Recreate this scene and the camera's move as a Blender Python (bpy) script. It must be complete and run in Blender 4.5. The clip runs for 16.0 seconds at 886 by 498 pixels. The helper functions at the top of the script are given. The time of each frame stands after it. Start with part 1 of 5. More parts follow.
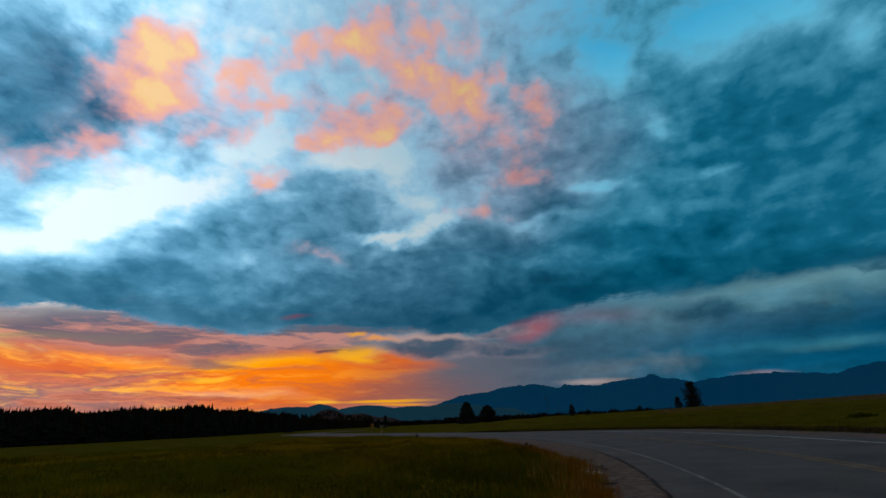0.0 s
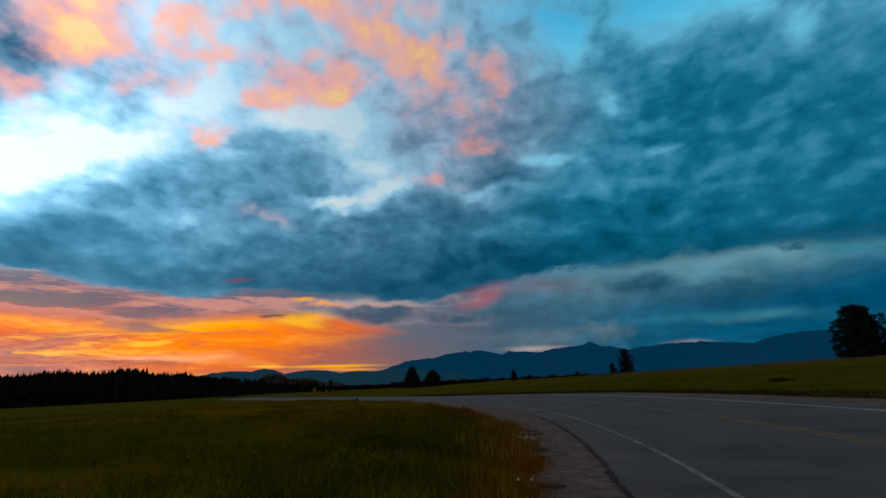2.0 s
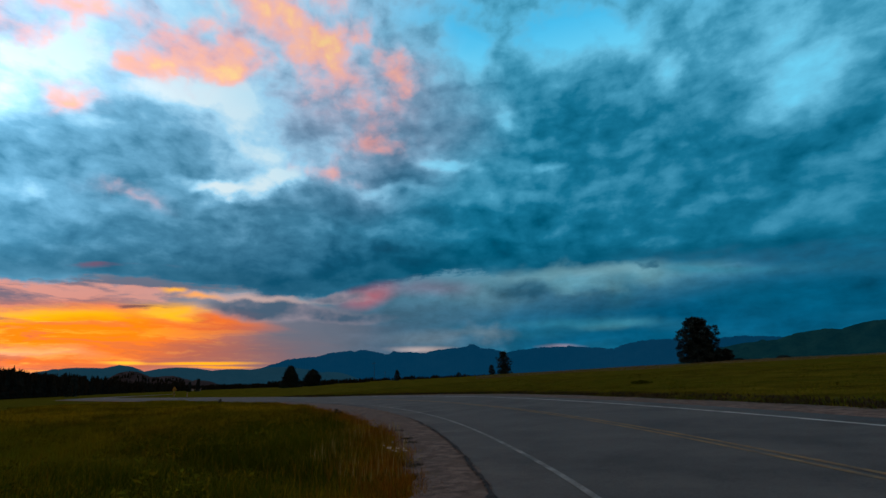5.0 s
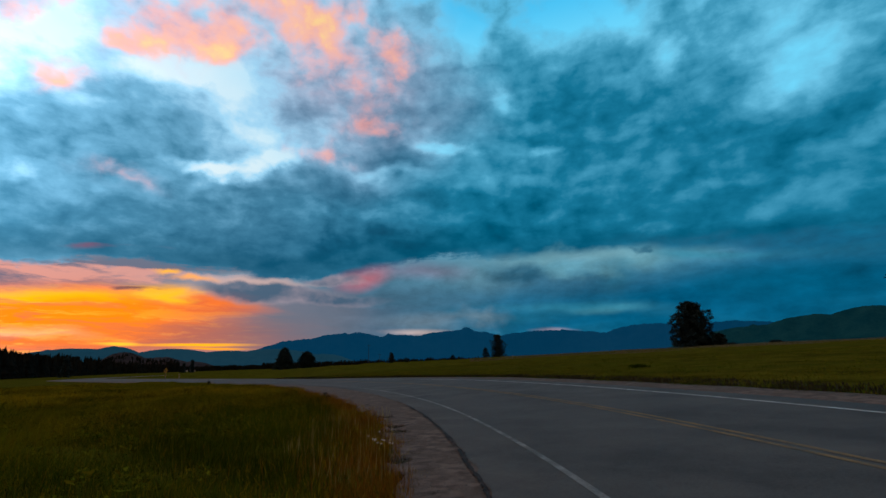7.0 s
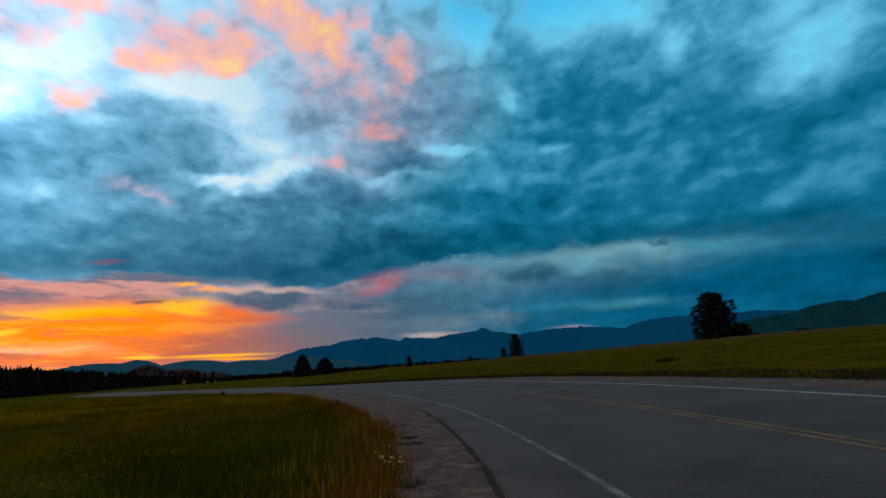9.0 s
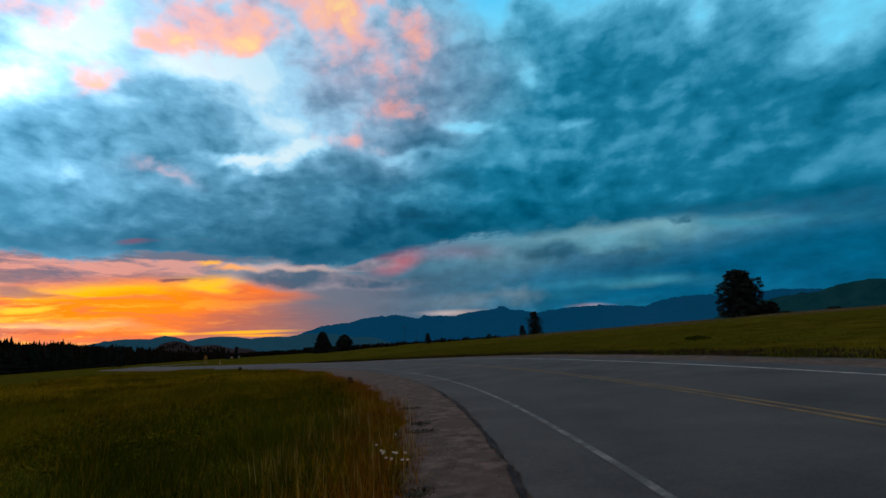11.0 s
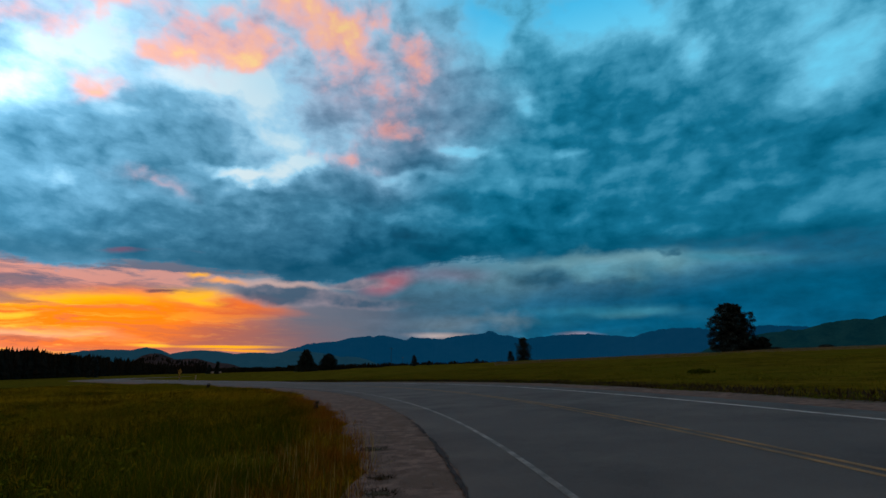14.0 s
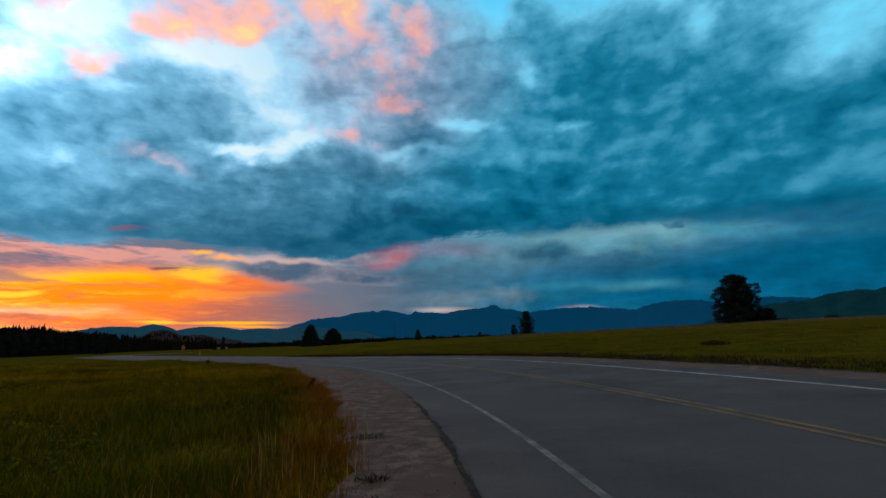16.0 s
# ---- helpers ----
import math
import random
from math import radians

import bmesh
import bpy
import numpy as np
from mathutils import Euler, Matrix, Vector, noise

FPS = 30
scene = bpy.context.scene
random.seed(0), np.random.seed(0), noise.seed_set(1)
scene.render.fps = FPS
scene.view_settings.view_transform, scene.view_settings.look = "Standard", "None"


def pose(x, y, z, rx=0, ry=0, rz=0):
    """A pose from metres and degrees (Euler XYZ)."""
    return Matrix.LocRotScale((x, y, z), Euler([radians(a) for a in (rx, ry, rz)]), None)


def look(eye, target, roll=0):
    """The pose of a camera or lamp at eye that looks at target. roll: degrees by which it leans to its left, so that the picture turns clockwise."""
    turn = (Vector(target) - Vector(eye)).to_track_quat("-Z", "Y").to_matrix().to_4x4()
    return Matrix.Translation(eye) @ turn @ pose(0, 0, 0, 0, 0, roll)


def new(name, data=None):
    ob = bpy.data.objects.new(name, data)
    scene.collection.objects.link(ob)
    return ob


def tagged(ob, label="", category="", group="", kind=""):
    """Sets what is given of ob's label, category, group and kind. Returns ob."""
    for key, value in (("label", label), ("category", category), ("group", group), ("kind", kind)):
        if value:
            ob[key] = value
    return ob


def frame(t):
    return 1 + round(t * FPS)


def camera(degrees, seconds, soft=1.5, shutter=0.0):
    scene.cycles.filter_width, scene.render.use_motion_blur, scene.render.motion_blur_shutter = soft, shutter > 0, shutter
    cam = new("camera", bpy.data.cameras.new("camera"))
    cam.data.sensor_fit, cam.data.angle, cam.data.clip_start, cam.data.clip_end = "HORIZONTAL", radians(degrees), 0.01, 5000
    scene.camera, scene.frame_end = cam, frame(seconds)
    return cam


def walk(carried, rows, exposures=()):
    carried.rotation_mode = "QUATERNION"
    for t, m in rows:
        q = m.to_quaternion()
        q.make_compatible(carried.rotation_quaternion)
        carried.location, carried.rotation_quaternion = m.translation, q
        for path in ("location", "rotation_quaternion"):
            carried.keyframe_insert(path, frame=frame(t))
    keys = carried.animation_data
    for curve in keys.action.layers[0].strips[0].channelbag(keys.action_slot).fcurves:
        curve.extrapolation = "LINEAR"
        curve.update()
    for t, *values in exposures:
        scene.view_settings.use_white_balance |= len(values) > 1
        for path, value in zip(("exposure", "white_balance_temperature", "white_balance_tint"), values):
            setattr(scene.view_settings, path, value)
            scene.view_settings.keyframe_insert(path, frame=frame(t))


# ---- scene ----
cam = camera(85.0, 16.0)
PATH = [
    (0, (-1.179, -9.060, 1.562), (-1.700, -7.252, 2.240), -2.6),
    (0.5, (-1.144, -8.630, 1.578), (-1.666, -6.796, 2.182), -1.2),
    (1, (-1.109, -8.142, 1.546), (-1.521, -6.291, 2.184), -2.1),
    (1.5, (-1.082, -7.651, 1.495), (-1.389, -5.760, 2.070), -2.0),
    (2, (-1.062, -7.219, 1.486), (-1.403, -5.324, 2.029), -2.5),
    (2.5, (-1.050, -6.861, 1.488), (-1.300, -4.958, 2.049), -2.3),
    (3, (-1.041, -6.558, 1.512), (-1.275, -4.648, 2.057), -2.6),
    (3.5, (-1.028, -6.260, 1.499), (-1.222, -4.347, 2.048), -2.8),
    (4, (-1.008, -5.938, 1.502), (-0.996, -4.018, 2.059), -3.3),
    (6.5, (-0.891, -4.329, 1.530), (-0.767, -2.388, 1.994), -1.7),
    (7, (-0.870, -3.988, 1.538), (-0.751, -2.045, 1.997), -1.8),
    (7.5, (-0.851, -3.627, 1.507), (-0.845, -1.674, 1.940), -2.7),
    (8, (-0.825, -3.244, 1.522), (-0.652, -1.300, 1.958), -2.6),
    (8.5, (-0.794, -2.857, 1.535), (-0.664, -0.905, 1.954), -3.4),
    (9, (-0.766, -2.468, 1.506), (-0.701, -0.525, 1.975), -3.9),
    (11.5, (-0.682, -0.431, 1.476), (-0.704, 1.533, 1.853), -3.7),
    (12, (-0.673, -0.015, 1.475), (-0.686, 1.947, 1.860), -4.4),
    (12.5, (-0.658, 0.401, 1.471), (-0.711, 2.359, 1.874), -3.6),
    (13, (-0.631, 0.818, 1.451), (-0.729, 2.775, 1.853), -3.4),
    (13.5, (-0.601, 1.239, 1.441), (-0.534, 3.184, 1.901), -1.6),
    (14, (-0.576, 1.657, 1.474), (-0.553, 3.599, 1.949), -1.3),
    (14.5, (-0.561, 2.069, 1.480), (-0.557, 4.019, 1.924), -1.1),
    (15, (-0.558, 2.469, 1.481), (-0.548, 4.426, 1.897), -1.7),
    (15.5, (-0.570, 2.844, 1.458), (-0.599, 4.807, 1.835), -1.8),
    (16, (-0.587, 3.200, 1.480), (-0.577, 5.164, 1.854), -1.8),
]
walk(cam, [(t, look(eye, target, roll)) for t, eye, target, roll in PATH],
     [(0, -0.58), (1.5, -0.46), (3.5, -0.27), (7.0, -0.02), (8.5, -0.02), (9.0, -0.12), (11.5, 0.0), (12.5, -0.16), (13.0, -0.14), (14.0, -0.16), (14.7, -0.05), (16.0, 0.0)])

# ---------------------------------------------------------------- world
def lin(r, g, b, gain=1.0):
    """Light of a part of the sky from the usual 0-255 values; the dusk sky is a little deeper than these."""
    return tuple(1.16 * gain * (v / 255 / 12.92 if v <= 10 else ((v / 255 + 0.055) / 1.055) ** 2.66) for v in (r, g, b)) + (1.0,)


world = bpy.data.worlds.new("dusk_sky")
scene.world = world
world.use_nodes = True
wt = world.node_tree
wt.nodes.clear()


def put(socket, v):
    if isinstance(v, (int, float, tuple)):
        socket.default_value = v
    else:
        wt.links.new(v, socket)


def calc(op, a, b=0.0, c=0.0, clamp=False):
    n = wt.nodes.new("ShaderNodeMath")
    n.operation, n.use_clamp = op, clamp
    put(n.inputs[0], a), put(n.inputs[1], b), put(n.inputs[2], c)
    return n.outputs[0]


def vec(op, a, b=(0, 0, 0)):
    n = wt.nodes.new("ShaderNodeVectorMath")
    n.operation = op
    put(n.inputs[0], a), put(n.inputs[1], b)
    return n.outputs[1] if op == "LENGTH" else n.outputs[0]


def smooth(v, lo, hi, a=0.0, b=1.0):
    n = wt.nodes.new("ShaderNodeMapRange")
    n.interpolation_type = "SMOOTHSTEP"
    for i, x in enumerate((v, lo, hi, a, b)):
        put(n.inputs[i], x)
    return n.outputs[0]


def mix(f, a, b):
    n = wt.nodes.new("ShaderNodeMix")
    n.data_type = "RGBA"
    put(n.inputs[0], f), put(n.inputs[6], a), put(n.inputs[7], b)
    return n.outputs[2]


def fractal(p, scale, stretch, detail=7.0, rough=0.58, shift=(0, 0, 0), colour=False, twist=0.0):
    m = wt.nodes.new("ShaderNodeMapping")
    put(m.inputs[0], p)
    m.inputs[1].default_value, m.inputs[2].default_value = shift, (0, 0, radians(twist))
    m.inputs[3].default_value = (scale, scale * stretch, 1)
    n = wt.nodes.new("ShaderNodeTexNoise")
    n.noise_dimensions = "2D"
    put(n.inputs["Vector"], m.outputs[0])
    n.inputs["Scale"].default_value, n.inputs["Detail"].default_value, n.inputs["Roughness"].default_value = 1.0, detail, rough
    return n.outputs[1] if colour else n.outputs[0]


def warped(p, noise_colour, amount):
    off = vec("SUBTRACT", noise_colour, (0.5, 0.5, 0.5))
    return vec("ADD", p, vec("MULTIPLY", off, (amount[0], amount[1], 0)))


way = wt.nodes.new("ShaderNodeTexCoord").outputs["Generated"]
sep = wt.nodes.new("ShaderNodeSeparateXYZ")
put(sep.inputs[0], way)
AZ = calc("MULTIPLY", calc("ARCTAN2", sep.outputs[0], sep.outputs[1]), 57.29578)
EL = calc("MULTIPLY", calc("ARCSINE", sep.outputs[2]), 57.29578)
join = wt.nodes.new("ShaderNodeCombineXYZ")
put(join.inputs[0], AZ), put(join.inputs[1], EL)
P = join.outputs[0]                                   # degrees round and degrees up

W_BIG = fractal(P, 0.065, 1.7, 5, 0.5, colour=True)
W_FINE = fractal(P, 0.20, 1.5, 5, 0.52, (7, 3, 0), colour=True)
W_FLAT = fractal(P, 0.06, 5.0, 6, 0.55, (2, 9, 0), colour=True)
P_EDGE = warped(P, W_FINE, (3.0, 1.9))                               # small sharp clouds
P_SOFT = warped(P, W_BIG, (5, 3))
P_BIG = warped(warped(P, W_BIG, (10, 6)), W_FINE, (4, 3))          # heaped banks
P_PUFF = warped(warped(P, W_BIG, (3.5, 2.5)), W_FINE, (7, 5))                                  # small puffs
P_FLAT = warped(warped(P, W_FLAT, (16, 2.4)), W_FINE, (1.5, 0.7))   # streaks near the horizon
POPCORN = fractal(P_EDGE, 0.25, 1.25, 3, 0.48, (2, 6, 0))
P_THIN = warped(P, W_FLAT, (5, 0.5))                                # thin bright bars
TONE = fractal(warped(P, W_BIG, (3, 2)), 0.075, 2.3, 4, 0.44, (4, 1, 0))
TONE_FINE = fractal(P_SOFT, 0.26, 1.35, 5, 0.5, (1, 8, 0))
TONE_FLAT = fractal(P_FLAT, 0.05, 6.0, 7, 0.55, (3, 3, 0))
HEAP = fractal(P_SOFT, 0.115, 1.6, 5, 0.45, (9, 4, 0))
HEAP_UP = fractal(P_SOFT, 0.115, 1.6, 5, 0.45, (9.05, 4.24, 0))
RELIEF = calc("MULTIPLY", calc("SUBTRACT", HEAP, HEAP_UP), 2.4)      # lit tops and shaded undersides
TONE_LINE = fractal(P_FLAT, 0.10, 8.0, 6, 0.58, (6, 5, 0))
TONE_BITS = fractal(P_FLAT, 0.24, 6.0, 6, 0.6, (1, 7, 0))


def puff(p, az, el, w, h, turn=0.0, soft=0.45):
    m = wt.nodes.new("ShaderNodeMapping")
    m.vector_type = "TEXTURE"
    put(m.inputs[0], p)
    m.inputs[1].default_value, m.inputs[2].default_value, m.inputs[3].default_value = (az, el, 0), (0, 0, radians(turn)), (w, h, 1)
    return smooth(vec("LENGTH", m.outputs[0]), 1 - soft, 1 + soft, 1.0, 0.0)


def union(masks):
    out = masks[0]
    for m in masks[1:]:
        out = calc("MAXIMUM", out, m)
    return out


def over(sky, mask, colour, opacity=1.0):
    return mix(calc("MULTIPLY", mask, opacity), sky, colour)


def two_tone(tone, mask, dark, light, gain=1.5, start=0.42, rim=0.3, relief=0.8, more=None):
    """Cloud colour: the grain of the cloud, its heaps and its thin lit rim."""
    f = calc("MULTIPLY_ADD", tone, gain, start - 0.5 * gain)
    f = calc("ADD", calc("MULTIPLY_ADD", RELIEF, relief, f), calc("MULTIPLY", calc("SUBTRACT", 1.0, mask), rim))
    if more:
        f = calc("ADD", f, more)
    return mix(calc("ADD", f, 0.0, clamp=True), dark, light)


def stops(pairs, scale):
    """A smooth run of values along the azimuth."""
    n = wt.nodes.new("ShaderNodeValToRGB")
    n.color_ramp.interpolation = "EASE"
    put(n.inputs[0], calc("MULTIPLY_ADD", AZ, 1 / 180, 0.5))
    for i, (az, v) in enumerate(pairs):
        e = n.color_ramp.elements[i] if i < 2 else n.color_ramp.elements.new(0.99)
        e.position, e.color = az / 180 + 0.5, (v / scale, v / scale, v / scale, 1)
    return calc("MULTIPLY", n.outputs[0], scale)


def settle():
    """Ties the later layers to the earlier ones, so that they are worked out one after the other."""
    global P_BIG, P_PUFF, P_FLAT, P_EDGE, P_THIN, P_SOFT
    P_BIG, P_PUFF, P_FLAT, P_EDGE, P_THIN, P_SOFT = (vec("ADD", p, vec("MULTIPLY", SKY, (1e-7, 1e-7, 0))) for p in (P_BIG, P_PUFF, P_FLAT, P_EDGE, P_THIN, P_SOFT))


# clear sky behind the clouds
nishita = wt.nodes.new("ShaderNodeTexSky")
nishita.sky_type, nishita.sun_disc = "NISHITA", False
nishita.sun_elevation, nishita.sun_rotation = radians(1.5), radians(-56)
nishita.altitude, nishita.dust_density = 900, 2.0
height = wt.nodes.new("ShaderNodeValToRGB")
put(height.inputs[0], calc("DIVIDE", EL, 90.0, clamp=True))
ramp = height.color_ramp
ramp.elements[0].position, ramp.elements[0].color = 0.0, lin(120, 150, 170)
ramp.elements[1].position, ramp.elements[1].color = 1.0, lin(20, 90, 140)
for at, col in ((0.15, lin(150, 205, 228)), (0.33, lin(125, 205, 235)), (0.5, lin(60, 170, 222)), (0.7, lin(20, 120, 185))):
    ramp.elements.new(at).color = col
deep = smooth(AZ, -25.0, 40.0)
SKY = mix(calc("MULTIPLY", deep, 0.55), height.outputs[0], lin(20, 150, 212))
add = wt.nodes.new("ShaderNodeMix")
add.data_type, add.blend_type = "RGBA", "ADD"
add.inputs[0].default_value = 0.05
put(add.inputs[6], SKY), put(add.inputs[7], nishita.outputs[0])
SKY = add.outputs[2]
SKY = over(SKY, puff(P_BIG, -60.1, 16.9, 19.0, 9.42, 12, 0.8), lin(246, 250, 244, 1.2))
SKY = over(SKY, puff(P_BIG, -40.6, 25.3, 14.8, 9.62, 17, 0.8), lin(186, 228, 246, 1.1), 0.85)
SKY = over(SKY, puff(P_BIG, -14.9, 23.7, 21.2, 6.75, 4, 0.7), lin(158, 216, 240, 1.15), 0.7)

# thin grey veil low over the hills, away from the glow
low_veil = smooth(EL, 6.0, 17.0, 1.0, 0.0)
veil = two_tone(TONE_FLAT, low_veil, lin(0, 92, 126), lin(40, 120, 148), 2.2, 0.4, 0.2, 0.3)
SKY = over(SKY, calc("MULTIPLY", low_veil, smooth(AZ, -28.0, -4.0)), veil)
SKY = over(SKY, puff(P_FLAT, 4.7, 9.4, 13.3, 4.33, -2, 0.8), lin(84, 128, 148), 0.85)
SKY = over(SKY, puff(P_FLAT, 20.3, 10.0, 11.4, 1.39, -6, 0.9), lin(84, 140, 160), 0.75)
SKY = over(SKY, puff(P_FLAT, 22.2, 5.1, 18.7, 2.78, -4, 0.7), lin(0, 92, 126), 0.75)
SKY = over(SKY, puff(P_FLAT, 36.2, 6.2, 14.8, 2.71, -7, 0.7), lin(0, 92, 126), 0.75)

settle()
# the glow of the sun behind the hills
glow_base = puff(P, -47.8, 4.4, 29.9, 6.93, -0, 0.6)
SKY = over(SKY, glow_base, mix(smooth(TONE_LINE, 0.40, 0.62), lin(130, 108, 116), lin(214, 138, 110)))
SKY = over(SKY, puff(P_FLAT, -10.4, 4.1, 12.1, 4.86, -1, 0.8), lin(84, 102, 122), 0.85)
orange = union([puff(P_FLAT, -34.2, 5.3, 13.4, 3.29, 1, 0.5), puff(P_FLAT, -23.0, 6.7, 6.3, 1.35, 1, 0.5), puff(P_FLAT, -53.8, 7.9, 11.1, 2.33, 3, 0.6)])
SKY = over(SKY, orange, mix(smooth(TONE_FLAT, 0.3, 0.7), lin(230, 112, 58, 0.85), lin(255, 132, 8, 0.95)), 0.94)
SKY = over(SKY, puff(P_FLAT, -22.3, 3.6, 9.6, 2.07, -0, 0.8), lin(176, 104, 86), 0.8)
SKY = over(SKY, puff(P_FLAT, -34.3, 5.5, 6.9, 2.47, 2, 0.7), lin(255, 132, 2, 0.92), 0.85)
settle()
SKY = over(SKY, puff(P_FLAT, -37.5, 7.1, 7.3, 0.64, 3, 0.6), lin(255, 186, 4, 1.08))
SKY = over(SKY, puff(P_FLAT, -25.9, 8.0, 3.0, 0.72, 2, 0.6), lin(255, 186, 20))
SKY = over(SKY, puff(P_FLAT, -59.2, 8.9, 1.8, 1.0, 4, 0.8), lin(255, 226, 110, 1.5), 0.9)
SKY = over(SKY, puff(P_FLAT, -55.0, 9.2, 5.3, 0.45, 5, 0.8), lin(255, 205, 30, 1.3), 0.9)
SKY = over(SKY, puff(P_FLAT, -50.5, 7.2, 5.5, 0.55, -5, 0.8), lin(255, 150, 30, 1.1), 0.9)
SKY = over(SKY, puff(P_FLAT, -40.8, 3.5, 4.2, 0.20, 1, 0.8), lin(240, 168, 110), 0.7)
SKY = over(SKY, puff(P_FLAT, -41.0, 5.3, 1.5, 0.30, 2, 0.7), lin(255, 200, 60), 0.9)
SKY = over(SKY, puff(P_FLAT, -38.4, 3.7, 5.0, 0.40, -1, 0.7), lin(236, 170, 130), 0.8)
SKY = over(SKY, puff(P_THIN, -23.5, 2.6, 4.5, 0.15, -1, 0.7), lin(255, 180, 30))
SKY = over(SKY, puff(P_THIN, -22.1, 2.2, 3.1, 0.12, -2, 0.7), lin(255, 170, 30), 0.9)
SKY = over(SKY, puff(P_THIN, -30.3, 2.8, 1.6, 0.17, -1, 0.7), lin(255, 190, 60))
SKY = over(SKY, puff(P_FLAT, -32.9, 5.8, 6.4, 1.70, -1, 0.9), lin(255, 138, 10), 0.7)
settle()
warm_zone = calc("MULTIPLY", puff(P, -50.2, 4.9, 28.0, 4.98, 0, 0.5), smooth(AZ, -34.0, -46.0, 0.34, 0.62))
SKY = over(SKY, calc("MULTIPLY", warm_zone, smooth(TONE_LINE, 0.53, 0.64)), lin(160, 96, 88))
SKY = over(SKY, calc("MULTIPLY", warm_zone, smooth(TONE_LINE, 0.48, 0.34)), lin(255, 176, 60, 1.2))
SKY = over(SKY, calc("MULTIPLY", warm_zone, smooth(TONE_BITS, 0.53, 0.70)), lin(128, 84, 84), 0.6)
SKY = over(SKY, calc("MULTIPLY", warm_zone, smooth(TONE_BITS, 0.46, 0.26)), lin(255, 196, 90, 1.2), 0.6)
settle()
# grey and rose streaks above the glow
rose = union([puff(P_FLAT, -38.2, 9.6, 11.1, 1.80, 5, 0.6), puff(P_FLAT, -48.7, 10.3, 16.1, 2.23, 3, 0.6), puff(P_FLAT, -36.1, 9.6, 7.1, 1.35, 1, 0.6), puff(P_FLAT, -27.6, 10.4, 10.7, 1.78, 3, 0.7)])
SKY = over(SKY, rose, mix(smooth(TONE_LINE, 0.44, 0.66), lin(98, 100, 118), lin(196, 140, 130)), 0.92)
SKY = over(SKY, puff(P_FLAT, -42.1, 7.1, 3.2, 0.46, 1, 0.6), lin(140, 105, 110), 0.8)
SKY = over(SKY, puff(P_FLAT, -39.1, 6.9, 2.4, 0.21, 3, 0.6), lin(170, 110, 80), 0.7)
SKY = over(SKY, puff(P_FLAT, -29.1, 8.2, 2.0, 0.20, 3, 0.6), lin(120, 85, 85), 0.9)

settle()
# the glow is brightest round the place where the sun went down
SKY = vec("SCALE", SKY)
put(SKY.node.inputs["Scale"], smooth(AZ, -55.0, -8.0, 1.45, 1.0))

settle()
# the cloud layer lies level: its grain runs together towards the horizon
flat = wt.nodes.new("ShaderNodeCombineXYZ")
depth_of = calc("ADD", calc("MAXIMUM", sep.outputs[2], 0.0), 0.07)
put(flat.inputs[0], calc("DIVIDE", sep.outputs[0], depth_of)), put(flat.inputs[1], calc("DIVIDE", sep.outputs[1], depth_of))
Q = flat.outputs[0]
Q_WARP = fractal(Q, 1.8, 0.8, 4, 0.5, (3, 1, 0), colour=True, twist=-8)
Q_BENT = warped(Q, Q_WARP, (0.45, 0.6))
LUMP = fractal(Q_BENT, 2.4, 0.70, 3, 0.45, (1, 4, 0), twist=-8)
GRAIN = fractal(Q_BENT, 4.6, 0.80, 8, 0.60, (8, 2, 0), twist=-8)
GRAIN_UP = fractal(Q_BENT, 4.6, 0.80, 8, 0.60, (8.0, 2.16, 0), twist=-8)
FLECK = fractal(warped(P, W_FINE, (1.6, 1.1)), 0.42, 2.0, 7, 0.62, (5, 3, 0))
BILLOW = calc("SUBTRACT", GRAIN_UP, GRAIN)                           # lit on the side of the afterglow
P_FOLD = warped(warped(P, W_BIG, (3.2, 2.2)), W_FINE, (3.6, 2.6))


def level(r, g, b, gain=1.0):
    return tuple(gain * (v / 255 / 12.92 if v <= 10 else ((v / 255 + 0.055) / 1.055) ** 2.4) for v in (r, g, b)) + (1.0,)


def run(value, pairs):
    """Colours along a value from 0 to 1."""
    n = wt.nodes.new("ShaderNodeValToRGB")
    put(n.inputs[0], calc("ADD", value, 0.0, clamp=True))
    for i, (at, col) in enumerate(sorted(pairs)):
        e = n.color_ramp.elements[i] if i < 2 else n.color_ramp.elements.new(0.99)
        e.position, e.color = at, col
    return n.outputs[0]


def after(p, value):
    """The same place, worked out once the value is known."""
    return vec("ADD", p, calc("MULTIPLY", value, 1e-7))


def fold(az, el, w, h, turn, much):
    """A lighter or darker place in the clouds."""
    global TONES
    TONES = calc("MULTIPLY_ADD", puff(after(P_FOLD, TONES), az, el, 1.15 * w, 1.15 * h, turn, 0.85), much if much > 0 else 0.75 * much, TONES)


def warm(az, el, w, h, turn, much):
    """A place where the low sun still reaches the clouds."""
    global WARMTH
    WARMTH = calc("MULTIPLY_ADD", puff(after(P_GLOW, WARMTH), az, el, 1.2 * w, 1.2 * h, turn, 1.0), 0.46 * much, WARMTH)


P_GLOW = warped(warped(P, W_BIG, (2.5, 1.8)), W_FINE, (4.5, 3.4))
rise = wt.nodes.new("ShaderNodeValToRGB")
put(rise.inputs[0], calc("DIVIDE", EL, 60.0, clamp=True))
for i, (at, v) in enumerate(((0.15, 0.24), (0.24, 0.29), (0.36, 0.42), (0.50, 0.57), (0.62, 0.68), (0.75, 0.76), (0.95, 0.84))):
    e = rise.color_ramp.elements[i] if i < 2 else rise.color_ramp.elements.new(0.98)
    e.position, e.color = at, (v, v, v, 1)
TONES = calc("ADD", rise.outputs[0], vec("LENGTH", vec("MULTIPLY", SKY, (1e-7, 1e-7, 1e-7))))
